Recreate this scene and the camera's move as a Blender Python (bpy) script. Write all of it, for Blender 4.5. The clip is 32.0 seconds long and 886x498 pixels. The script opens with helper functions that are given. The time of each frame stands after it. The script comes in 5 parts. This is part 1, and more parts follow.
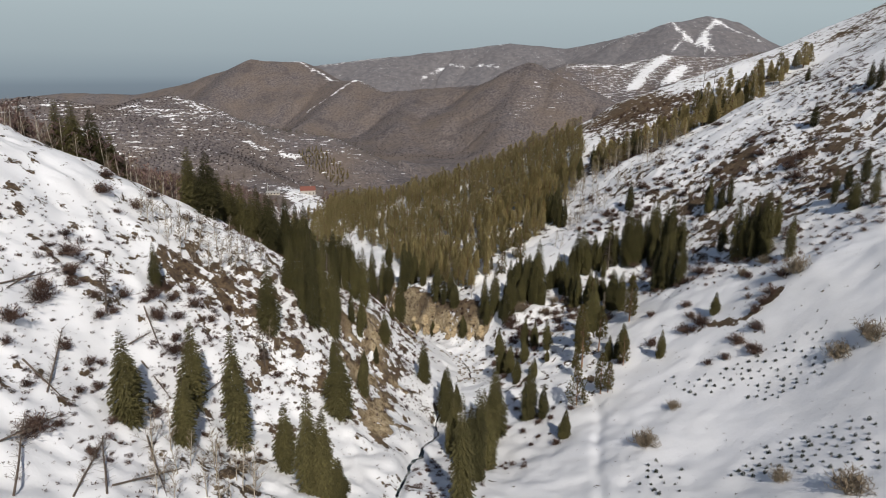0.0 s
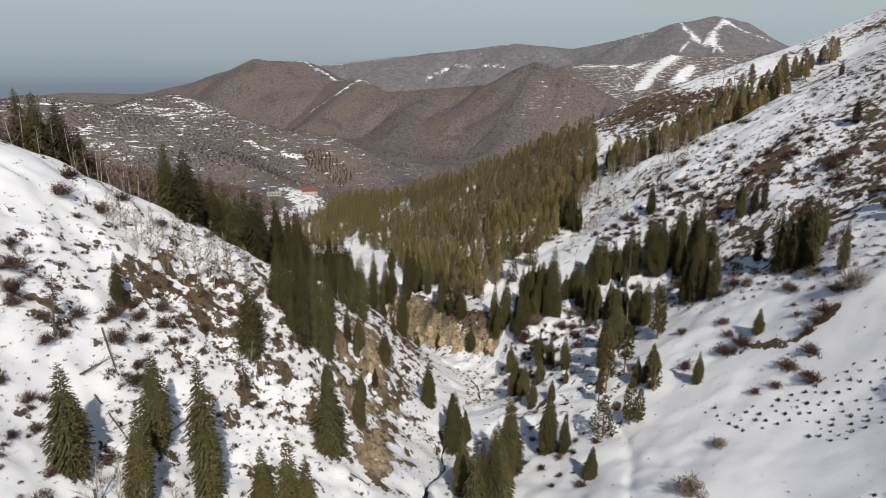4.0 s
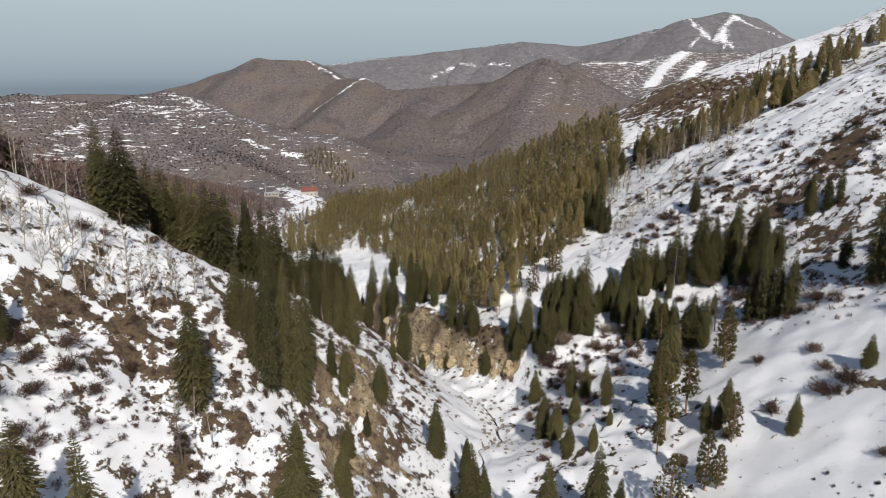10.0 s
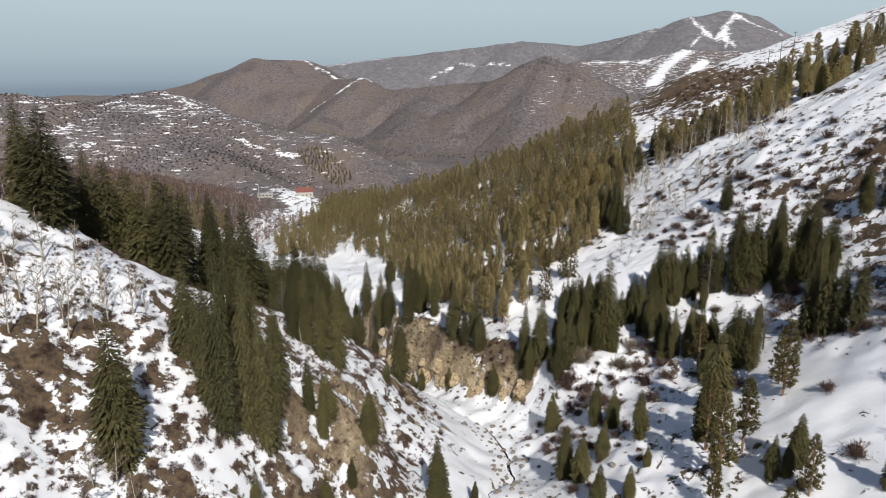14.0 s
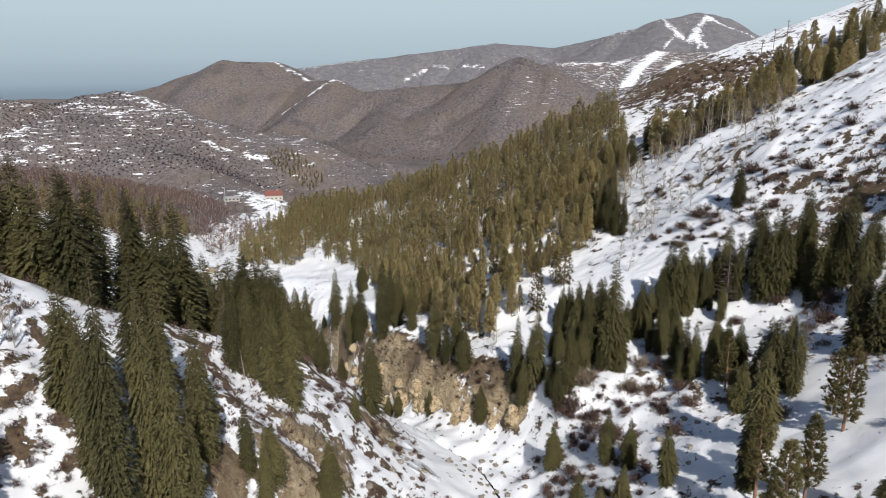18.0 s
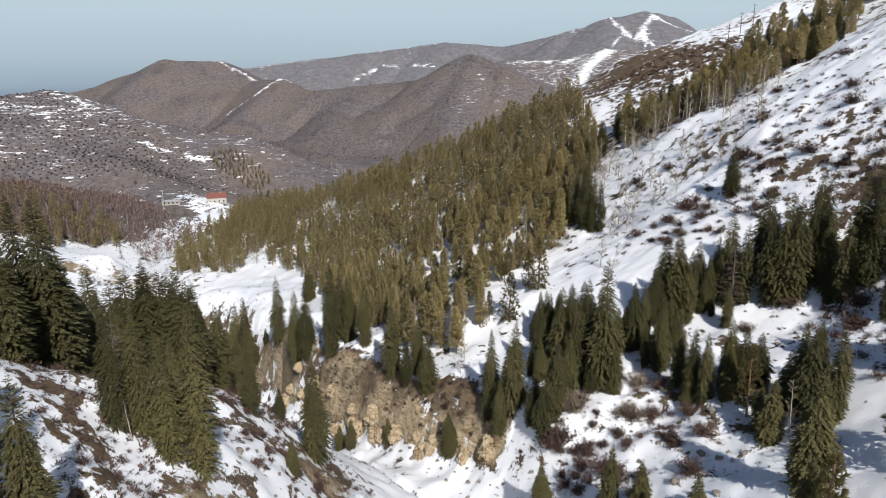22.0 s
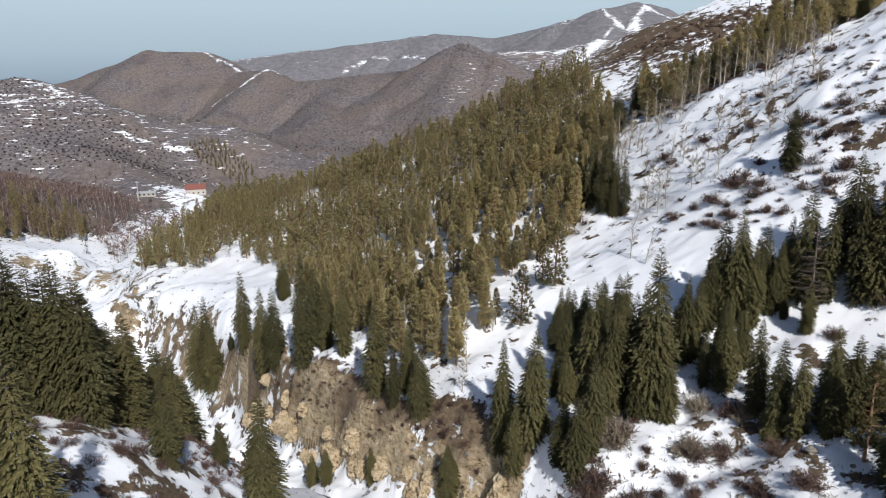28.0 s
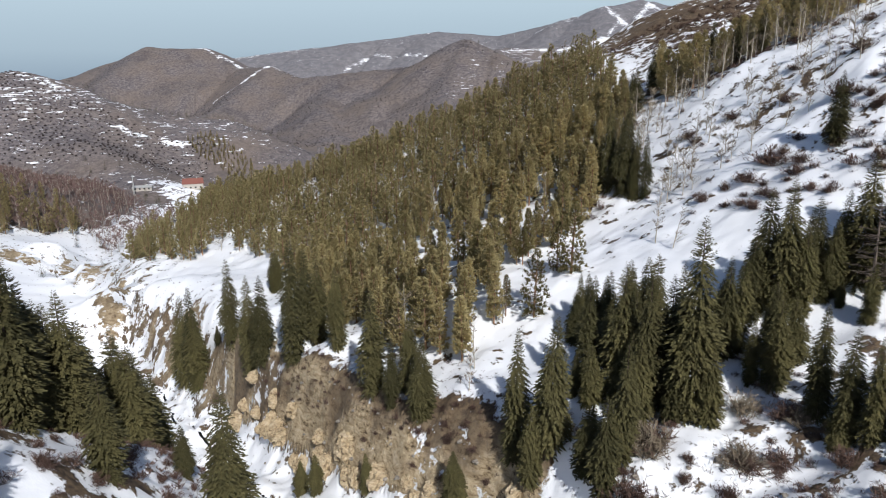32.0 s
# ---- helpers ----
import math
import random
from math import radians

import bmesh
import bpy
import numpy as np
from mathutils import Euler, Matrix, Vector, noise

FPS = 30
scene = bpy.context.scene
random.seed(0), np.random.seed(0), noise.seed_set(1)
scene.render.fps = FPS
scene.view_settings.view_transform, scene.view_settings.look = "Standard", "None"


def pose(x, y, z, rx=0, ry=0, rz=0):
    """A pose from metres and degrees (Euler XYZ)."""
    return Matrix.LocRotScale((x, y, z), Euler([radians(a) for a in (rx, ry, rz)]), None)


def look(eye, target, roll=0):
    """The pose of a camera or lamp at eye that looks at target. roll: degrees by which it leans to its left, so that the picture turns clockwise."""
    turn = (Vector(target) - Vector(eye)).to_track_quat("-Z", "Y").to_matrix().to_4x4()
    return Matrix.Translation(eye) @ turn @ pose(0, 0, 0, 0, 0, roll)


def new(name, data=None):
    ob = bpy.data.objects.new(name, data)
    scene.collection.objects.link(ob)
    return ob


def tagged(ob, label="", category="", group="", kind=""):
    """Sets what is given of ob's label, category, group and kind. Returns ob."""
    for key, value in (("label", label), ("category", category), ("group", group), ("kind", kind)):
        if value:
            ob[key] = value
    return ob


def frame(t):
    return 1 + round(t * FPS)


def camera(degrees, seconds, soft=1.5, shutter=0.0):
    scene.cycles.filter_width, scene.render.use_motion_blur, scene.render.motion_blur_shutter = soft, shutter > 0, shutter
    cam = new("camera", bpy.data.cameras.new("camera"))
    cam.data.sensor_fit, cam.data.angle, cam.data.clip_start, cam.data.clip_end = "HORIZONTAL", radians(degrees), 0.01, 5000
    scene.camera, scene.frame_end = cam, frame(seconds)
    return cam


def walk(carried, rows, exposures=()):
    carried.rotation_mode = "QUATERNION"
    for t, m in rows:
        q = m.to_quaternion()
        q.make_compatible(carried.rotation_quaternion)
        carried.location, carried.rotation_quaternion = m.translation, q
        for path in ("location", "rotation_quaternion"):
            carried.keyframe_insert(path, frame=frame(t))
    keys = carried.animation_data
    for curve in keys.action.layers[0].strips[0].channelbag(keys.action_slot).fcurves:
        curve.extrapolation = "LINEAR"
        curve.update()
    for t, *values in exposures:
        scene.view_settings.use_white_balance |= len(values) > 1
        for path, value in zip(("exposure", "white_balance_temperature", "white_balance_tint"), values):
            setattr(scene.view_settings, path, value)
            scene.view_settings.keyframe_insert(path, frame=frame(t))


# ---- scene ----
# the camera: a slow descent down the valley, with a turn towards the forest slope
cam = camera(65.64, 32.0, soft=1.0)
PATH = [
    (0, (0.00, 0.00, 120.00), (0.05, 96.30, 93.05), 0.68),
    (1, (-0.05, 3.93, 119.59), (-0.18, 100.26, 92.76), 0.70),
    (2, (-0.23, 8.47, 118.88), (-0.50, 104.82, 92.11), 0.71),
    (3, (-0.50, 13.31, 117.98), (-0.94, 109.66, 91.22), 0.74),
    (6, (-1.03, 29.45, 114.00), (-1.97, 125.73, 86.98), 0.65),
    (7, (-1.36, 34.96, 112.65), (-2.47, 131.24, 85.64), 0.57),
    (8, (-1.51, 40.60, 111.26), (-2.77, 136.88, 84.28), 0.53),
    (9, (-1.68, 46.05, 110.19), (-3.09, 142.35, 83.29), 0.35),
    (10, (-1.82, 51.59, 108.77), (-3.27, 147.95, 82.07), 0.34),
    (11, (-2.01, 57.11, 107.36), (-3.52, 153.49, 80.76), 0.30),
    (12, (-2.20, 62.66, 106.02), (-3.65, 159.06, 79.44), 0.24),
    (13, (-2.36, 68.05, 104.71), (-3.79, 164.46, 78.18), 0.13),
    (14, (-2.52, 73.38, 103.35), (-3.94, 169.80, 76.87), 0.11),
    (16.5, (-2.99, 87.14, 99.80), (-4.07, 183.64, 73.59), 0.06),
    (17, (-3.15, 89.85, 99.10), (-2.84, 186.39, 73.03), -0.02),
    (18, (-3.36, 95.34, 97.71), (-1.23, 191.89, 71.75), -0.01),
    (19, (-3.49, 100.90, 96.23), (0.59, 197.40, 70.33), -0.05),
    (20, (-3.58, 106.52, 94.87), (2.18, 202.94, 68.98), -0.11),
    (21, (-3.52, 112.00, 93.46), (4.46, 208.28, 67.64), -0.20),
    (22, (-3.42, 117.47, 92.08), (5.40, 213.66, 66.22), -0.26),
    (23, (-3.11, 122.90, 90.74), (5.75, 219.06, 64.76), -0.28),
    (24, (-2.90, 127.75, 89.39), (6.01, 223.87, 63.28), -0.34),
    (25, (-2.65, 132.18, 88.02), (6.57, 228.23, 61.76), -0.28),
    (28, (-1.86, 143.45, 83.80), (8.24, 239.31, 57.19), -0.34),
    (29, (-1.50, 146.85, 82.22), (8.60, 242.73, 55.66), -0.44),
    (30, (-1.45, 149.57, 80.71), (8.70, 245.45, 54.17), -0.25),
    (31, (-1.15, 152.11, 79.30), (8.81, 248.01, 52.76), -0.41),
    (32, (-1.05, 154.46, 78.00), (8.75, 250.34, 51.35), -0.29),
]
walk(cam, [(t, look(eye, target, roll)) for t, eye, target, roll in PATH],
     exposures=[(0, -0.04, 6540, 10), (6, 0.03, 6500, 10), (13, 0.22, 6360, 10), (19, 0.34, 6220, 10), (25, 0.35, 6100, 10), (32, 0.33, 5980, 10)])

# ---- sky, sun, exposure ----
SUN_ELEVATION, SUN_FROM = 41.0, 167.0  # degrees above the horizon, and its bearing clockwise from +y: behind the camera, a little to its right
world = bpy.data.worlds.new("sky")
scene.world = world
world.use_nodes = True
wn = world.node_tree.nodes
sky = wn.new("ShaderNodeTexSky")
sky.sky_type, sky.sun_disc = "NISHITA", False
sky.sun_elevation, sky.sun_rotation = radians(SUN_ELEVATION), radians(SUN_FROM)
sky.altitude, sky.air_density, sky.dust_density, sky.ozone_density = 1200, 1.0, 2.2, 1.2
wn["Background"].inputs["Strength"].default_value = 0.06
world.node_tree.links.new(sky.outputs["Color"], wn["Background"].inputs["Color"])

sun = new("sun", bpy.data.lights.new("sun", "SUN"))
sun.data.energy, sun.data.angle, sun.data.color = 3.7, radians(0.53), (1.0, 0.94, 0.86)
sx, sy = math.sin(radians(SUN_FROM)), math.cos(radians(SUN_FROM))
se = radians(SUN_ELEVATION)
sun.matrix_world = look((400 * sx * math.cos(se), 400 * sy * math.cos(se), 400 * math.sin(se) + 200), (0, 0, 200))
# ---- the land: its height anywhere, from the creek, the crests, the benches and the far ridges ----
def hash2(ix, iy, seed):
    h = np.sin(ix * 127.1 + iy * 311.7 + seed * 74.7) * 43758.5453
    return h - np.floor(h)


def value_noise(x, y, seed=0):
    ix, iy = np.floor(x), np.floor(y)
    fx, fy = x - ix, y - iy
    fx, fy = fx * fx * (3 - 2 * fx), fy * fy * (3 - 2 * fy)
    a, b = hash2(ix, iy, seed), hash2(ix + 1, iy, seed)
    c, d = hash2(ix, iy + 1, seed), hash2(ix + 1, iy + 1, seed)
    return (a + (b - a) * fx) * (1 - fy) + (c + (d - c) * fx) * fy


def fbm(x, y, size, octaves=4, seed=0):
    """Layered noise from about -1 to 1, with bumps of the given size in metres."""
    total, gain, norm = 0.0, 1.0, 0.0
    for k in range(octaves):
        total = total + gain * (value_noise(x / size + 17.3 * k, y / size - 9.1 * k, seed + k) * 2 - 1)
        norm, gain, size = norm + gain, gain * 0.5, size * 0.5
    return total / norm * 1.6


def step(a, b, v):
    s = np.clip((v - a) / (b - a), 0, 1)
    return s * s * (3 - 2 * s)


# lines that shape the valley near the camera, as places along each of them
CREEK = [(-16, 10, 72), (-14, 55, 61), (-9, 105, 47), (-1, 150, 35), (8, 185, 28), (9.8, 198, 25.5), (4, 214, 23.6), (-4, 228, 21.2), (-12, 241, 18), (-22, 256, 13.7), (-31, 272, 9.4),
         (-39, 287, 5.4), (-47, 302, 4.6), (-57, 319, 3.2), (-83, 373, -2.5), (-109, 410, -6.5), (-125, 436, -9), (-140, 560, -15), (-125, 680, -21), (-80, 820, -28)]
TERRACE_EDGE = [(22, 214, 38), (17, 224, 37), (12, 230.5, 35.7), (7.2, 235.5, 34.2), (3.2, 239.5, 33.2), (-1.2, 244.2, 31.8), (-8.8, 253.5, 29.3), (-19, 266.5, 26.2), (-28, 282, 22.2), (-37, 303, 18), (-51, 328, 15.7), (-67, 345, 14), (-78, 357, 12.5), (-91, 402, 7)]
BANK_FOOT = [(17, 211, 28), (12, 219, 25.5), (8, 225, 24), (2, 231.5, 22.2), (-3.4, 238, 20.3), (-8.2, 245.5, 18.2), (-14.2, 256, 15), (-20.6, 267, 12.4), (-28.5, 280, 9.4), (-36, 292, 7.6), (-44, 306, 6), (-57, 324, 4.5), (-73, 347, 1.5)]
BENCH = [(19, 232, 38.5), (12, 237.5, 36.6), (6.5, 243, 34.6), (1, 249, 32.8), (-5.5, 257.5, 30.6), (-13.5, 270, 27.6), (-22, 285, 24), (-31, 304, 19.5), (24, 244, 40), (14, 252, 37.5), (4, 262, 34), (-6, 276, 30), (30, 250, 43), (21, 271, 40.5)]
FOREST_TOE = [(27, 270, 42), (10, 282, 36), (-5, 296, 29), (-22, 322, 22), (-42, 365, 16), (-75, 412, 9), (-95, 460, 2)]
FOREST_CREST = [(84, 412, 79), (50, 425, 62), (20, 440, 47), (-15, 459, 31), (-50, 500, 17), (-95, 560, 0)]
RIGHT_CREST = [(87, 437, 81), (106, 441, 91), (122, 444, 97), (138, 447, 102), (154, 450, 108.5), (187, 457, 119), (220, 464, 130), (262, 478, 145), (330, 500, 170), (480, 560, 210)]
RIGHT_EDGE = [(58, 300, 59), (66, 302, 65), (79, 302, 75), (97, 302, 84.5), (116, 302, 92.5), (134, 301, 104), (152, 305, 110), (176, 312, 121)]
RIGHT_DRAW = [(80, 332, 71), (110, 336, 83), (138, 345, 94), (165, 352, 103), (149, 378, 99), (156, 364, 101), (120, 372, 89)]
BEHIND_CREST = [(110, 468, 78), (150, 482, 94), (195, 498, 108), (240, 512, 120), (300, 545, 138), (60, 520, 24), (150, 550, 52), (260, 600, 74), (400, 700, 95), (-20, 620, -8)]
RIGHT_MID = [(29.5, 212, 39.5), (31.5, 222, 39.5), (41, 218, 42.5), (52, 275, 52), (61, 271, 61), (73, 275, 68.5), (86, 271, 79.5), (99, 240, 85),
             (65.6, 217, 52.5), (37, 185, 43), (99, 376, 83)]
RIGHT_LOW = [(31.7, 138.5, 45), (24, 150, 41), (26, 178, 40), (38, 113, 51.5), (49, 105, 56), (66, 119, 63), (64, 147, 61), (82, 146, 76.5), (43, 145, 48.5), (67.5, 172, 61), (26, 100, 50), (34, 60, 62)]
RIGHT_HIGH = [(111, 170, 90), (95, 120, 88), (143, 230, 114), (195, 300, 132), (196, 340, 121), (205, 395, 118), (250, 250, 170), (220, 150, 155), (130, 60, 120), (300, 330, 185)]
LEFT_SLOPE = [(-73, 110, 91), (-62, 112, 80.5), (-55, 101, 70.3), (-39, 97, 59.5), (-34, 111, 54), (-52, 139, 75), (-52, 144, 75.6), (-29, 140, 59.5), (-34, 148, 65),
              (-17, 150, 46.5), (-43, 156, 72.5), (-12, 172, 42), (-18, 164, 53), (-52, 70, 70), (-96, 60, 100)]
LEFT_CREST = [(-190, 150, 150), (-130, 150, 122), (-96, 152, 104), (-78, 158, 95), (-62, 164, 84.5), (-44, 164, 73.5), (-30, 170, 62), (-24.5, 185, 56), (-25, 198, 51.5), (-27, 207, 48.5), (-26.5, 215, 44), (-24.5, 224, 38)]
LEFT_BACK = [(-66, 184, 70), (-91, 182, 82), (-60, 215, 43), (-45, 235, 24), (-60, 265, 11), (-80, 240, 32), (-110, 230, 54), (-130, 300, 26), (-95, 330, 8), (-150, 380, 10), (-200, 300, 52), (-180, 220, 96)]
LEFT_FAR = [(-119, 431, 0), (-137, 456, 3), (-200, 430, 16), (-230, 520, 18), (-170, 560, 0), (-150, 620, -10), (-138, 694, -15), (-260, 650, 14), (-330, 420, 60)]


FAR_TERRACE = [(-148, 442), (-136, 447), (-122, 441), (-112, 422)]
GULLY_SIDES = [(-100, 418), (-84, 374), (-76, 351), (-60, 336), (-46, 312), (-37, 296)]
TRAIL = [(35.2, 162), (36.4, 152), (35, 141.9), (34.2, 132.2), (30.9, 120.9), (28, 108), (26.4, 97.9), (23, 80)]
SCAR = [(-18.3, 174), (-18.6, 161), (-19, 147), (-15, 140.5), (-11.6, 137), (-13, 130)]
BANK_RIBS = [(14.5, 222), (10, 228), (4.8, 233.5), (0, 239), (-5, 245), (-11.5, 254.5), (-19.8, 266.8), (-28.3, 281), (-36.5, 297), (-54, 326), (-70, 346)]


def along(line, spacing):
    out = []
    for a, b in zip(line[:-1], line[1:]):
        n = max(1, int(math.dist(a, b) / spacing))
        out += [tuple(a[i] + (b[i] - a[i]) * k / n for i in range(3)) for k in range(n)]
    return out + [line[-1]]


KNOTS = []
for line in (CREEK, FOREST_TOE, FOREST_CREST, RIGHT_CREST, RIGHT_EDGE, LEFT_CREST):
    KNOTS += along(line, 20)
for line in (TERRACE_EDGE, BANK_FOOT):
    KNOTS += along(line, 4.5)
for line in (BENCH, BEHIND_CREST, RIGHT_DRAW, RIGHT_MID, RIGHT_LOW, RIGHT_HIGH, LEFT_SLOPE, LEFT_BACK, LEFT_FAR):
    KNOTS += line
KNOTS = np.array(KNOTS)


def kernel(r):
    return np.sqrt(r * r + 3.0)


def solve_knots():
    k = KNOTS
    n = len(k)
    d = np.hypot(k[:, None, 0] - k[None, :, 0], k[:, None, 1] - k[None, :, 1])
    a = np.zeros((n + 3, n + 3))
    a[:n, :n] = kernel(d) - 0.6 * np.eye(n)
    a[:n, n:] = np.c_[np.ones(n), k[:, :2] / 100]
    a[n:, :n] = a[:n, n:].T
    return np.linalg.solve(a, np.r_[k[:, 2], 0, 0, 0])


WEIGHTS = solve_knots()


def near_height(x, y):
    n = len(KNOTS)
    z = WEIGHTS[n] + WEIGHTS[n + 1] * x / 100 + WEIGHTS[n + 2] * y / 100
    for w, (kx, ky, _) in zip(WEIGHTS[:n], KNOTS):
        z = z + w * kernel(np.hypot(x - kx, y - ky))
    return z


# far ridges: crest places, fall on either side
RIDGES = [
    ([(-1300, 2000, -10), (-1045, 1950, 15), (-842, 1950, 14), (-695, 1900, 48), (-488, 1820, 108), (-368, 1800, 107), (-271, 1720, 66), (-202, 1634, 68), (-134, 1560, 47), (-57, 1520, 56), (84, 1440, 69), (170, 1402, 112), (213, 1350, 90), (275, 1250, 42), (330, 1120, 10)], 0.40),
    ([(170, 1402, 110), (114, 1250, 42), (85, 1100, -8)], 0.5),
    ([(-202, 1634, 68), (-266, 1450, 2), (-325, 1300, -32)], 0.42),
    ([(-488, 1820, 108), (-560, 1600, 20), (-620, 1400, -25)], 0.4),
    ([(-57, 1520, 42), (-80, 1330, 0), (-60, 1200, -30)], 0.42),
    ([(-640, 2760, -60), (-488, 2700, 84), (-209, 2700, 118), (91, 2700, 153), (235, 2650, 172), (437, 2600, 155), (547, 2550, 176), (652, 2500, 205), (769, 2480, 242), (907, 2520, 268), (1019, 2550, 252), (1127, 2550, 193), (1248, 2500, 155), (1500, 2450, 170), (1900, 2400, 260)], 0.33),
    ([(769, 2480, 242), (700, 2250, 120), (620, 2080, 60)], 0.5),
    ([(960, 2530, 260), (980, 2300, 150), (900, 2100, 80)], 0.5),
    ([(250, 2050, 70), (338, 2000, 104), (496, 2000, 109), (605, 1950, 130), (740, 1900, 127), (828, 1800, 144), (950, 1650, 170), (1100, 1450, 230)], 0.34),
    ([(605, 1950, 130), (560, 1750, 60), (500, 1600, 20)], 0.5),
    ([(-900, 900, 60), (-682, 900, 50), (-572, 900, 55), (-530, 905, 64), (-477, 900, 56), (-422, 890, 53), (-383, 886, 63), (-347, 886, 66), (-300, 870, 50), (-247, 850, 18), (-183, 840, 2), (-116, 850, -10)], 0.34),
    ([(-347, 886, 64), (-290, 800, 22), (-233, 760, 0)], 0.4),
    ([(-300, 930, 30), (-166, 900, 17), (-63, 900, -14)], 0.3),
    ([(-233, 760, 8), (-183, 722, -7), (-165, 690, -14)], 0.45),
]

# crests keep their height where ridges run together
# snow left on the far hills, along crests, tracks and gullies: half width, strength, line
SNOW_STREAKS = [
    (10, 0.50, [(769, 2480), (777, 2404), (822, 2311), (849, 2253)]), (8, 0.43, [(791, 2360), (730, 2292)]), (16, 0.50, [(927, 2467), (859, 2379), (831, 2311)]),
    (10, 0.50, [(927, 2467), (957, 2399), (1028, 2354)]), (9, 0.36, [(769, 2480), (655, 2488), (544, 2489)]), (17, 0.58, [(595, 1929), (539, 1883), (492, 1833)]),
    (13, 0.50, [(620, 1864), (563, 1778)]), (7, 0.36, [(343, 1978), (430, 1976), (518, 1948)]), (9, 0.43, [(-84, 2537), (-19, 2587), (49, 2551), (187, 2478)]),
    (6, 0.61, [(-302, 1560), (-249, 1579), (-211, 1607), (-202, 1632)]), (6, 0.50, [(-202, 1632), (-165, 1596), (-134, 1558), (-95, 1538)]), (7, 0.58, [(-480, 1814), (-366, 1796), (-300, 1745), (-250, 1690)]),
    (16, 0.32, [(191, 1346), (157, 1283), (119, 1204)]), (18, 0.30, [(218, 1308), (209, 1272), (178, 1233)]), (6, 0.34, [(-395, 858), (-375, 874), (-341, 885), (-325, 878)]),
    (6, 0.36, [(-318, 888), (-292, 858)]), (9, 0.26, [(-507, 898), (-491, 876), (-468, 850)]), (9, 0.16, [(-435, 820), (-392, 783), (-345, 767)]), (8, 0.20, [(-314, 796), (-284, 757)]),
    (5, 0.58, [(-234, 830), (-215, 834)]), (5, 0.58, [(-200, 840), (-179, 838)]), (7, 0.22, [(-216, 869), (-191, 881), (-155, 879)]), (12, 0.29, [(-488, 2700), (-209, 2700), (91, 2700), (235, 2650)]),
]
RIDGES = [([(x, y, z + 3) for x, y, z in line], fall) for line, fall in RIDGES]


def line_height(x, y, line, fall, seed):
    """Height of a ridge: its crest, less the fall times the way to it, with ribs and gullies that run down its sides."""
    best, way, run = np.full(np.shape(x), -1e9), np.zeros(np.shape(x)), np.zeros(np.shape(x))
    gone = 0.0
    for (ax, ay, az), (bx, by, bz) in zip(line[:-1], line[1:]):
        ux, uy = bx - ax, by - ay
        long = math.hypot(ux, uy)
        s = np.clip(((x - ax) * ux + (y - ay) * uy) / (ux * ux + uy * uy), 0, 1)
        d = np.hypot(x - ax - s * ux, y - ay - s * uy)
        h = az + (bz - az) * s - fall * (np.sqrt(d * d + 100) - 10) * (1 + d / 900)
        here = h > best
        side = np.where((x - ax) * uy - (y - ay) * ux > 0, 400.0, 0.0)
        best, way, run = np.where(here, h, best), np.where(here, d, way), np.where(here, gone + s * long + side, run)
        gone += long
    ribs = np.abs(fbm(run + 0.25 * way, way * 0.22, 120, 2, seed)) + 0.4 * np.abs(fbm(run - 0.3 * way, way * 0.3, 46, 2, seed + 5))
    return best - 24 * ribs * step(10, 170, way)


def far_height(x, y):
    wx = x + 9 * fbm(x, y, 160, 3, 31)
    wy = y + 9 * fbm(x, y, 160, 3, 41)
    floor = -22 - 0.028 * np.clip(y - 800, 0, 1200) + 0.02 * np.abs(x + 60)
    floor = np.minimum(floor, np.where(y > 1900, -50 - 0.16 * np.clip(y - 2100, 0, 2600) * step(-150, -600, x), 1e9)) + 6 * fbm(x, y, 220, 3, 5)
    z = floor
    for n, (line, fall) in enumerate(RIDGES):
        h = line_height(wx, wy, line, fall, 300 + 11 * n)
        k = 5.0
        m = np.maximum(z, h)
        z = m + k * np.log(np.exp(np.clip((z - m) / k, -40, 0)) + np.exp(np.clip((h - m) / k, -40, 0))) - k * 0.1
    return z + 1.6 * fbm(x, y, 40, 3, 12)


def smooth_height(x, y):
    x, y = np.asarray(x, float), np.asarray(y, float)
    far = np.maximum(step(560, 760, y), step(300, 460, -x) * step(350, 600, y))
    far = np.maximum(far, step(360, 620, x) * step(500, 700, y))
    zn = near_height(np.clip(x, -420, 560), np.clip(y, -60, 820))
    zn = zn + 0.35 * np.clip(np.abs(x) - 420, 0, 500) * (1 - far)
    return np.where(far > 0.999, far_height(x, y), np.where(far < 0.001, zn, zn * (1 - far) + far_height(x, y) * far))


def way_to(x, y, line):
    """The distance to a line in plan."""
    best = np.full(np.shape(x), 1e9)
    for a, b in zip(line[:-1], line[1:]):
        ux, uy = b[0] - a[0], b[1] - a[1]
        s = np.clip(((x - a[0]) * ux + (y - a[1]) * uy) / (ux * ux + uy * uy), 0, 1)
        best = np.minimum(best, np.hypot(x - a[0] - s * ux, y - a[1] - s * uy))
    return best


def level_of(x, y, line):
    """The height of the nearest place on a line."""
    best, z = np.full(np.shape(x), 1e9), np.zeros(np.shape(x))
    for a, b in zip(line[:-1], line[1:]):
        ux, uy = b[0] - a[0], b[1] - a[1]
        s = np.clip(((x - a[0]) * ux + (y - a[1]) * uy) / (ux * ux + uy * uy), 0, 1)
        d = np.hypot(x - a[0] - s * ux, y - a[1] - s * uy)
        z = np.where(d < best, a[2] + (b[2] - a[2]) * s, z)
        best = np.minimum(best, d)
    return z


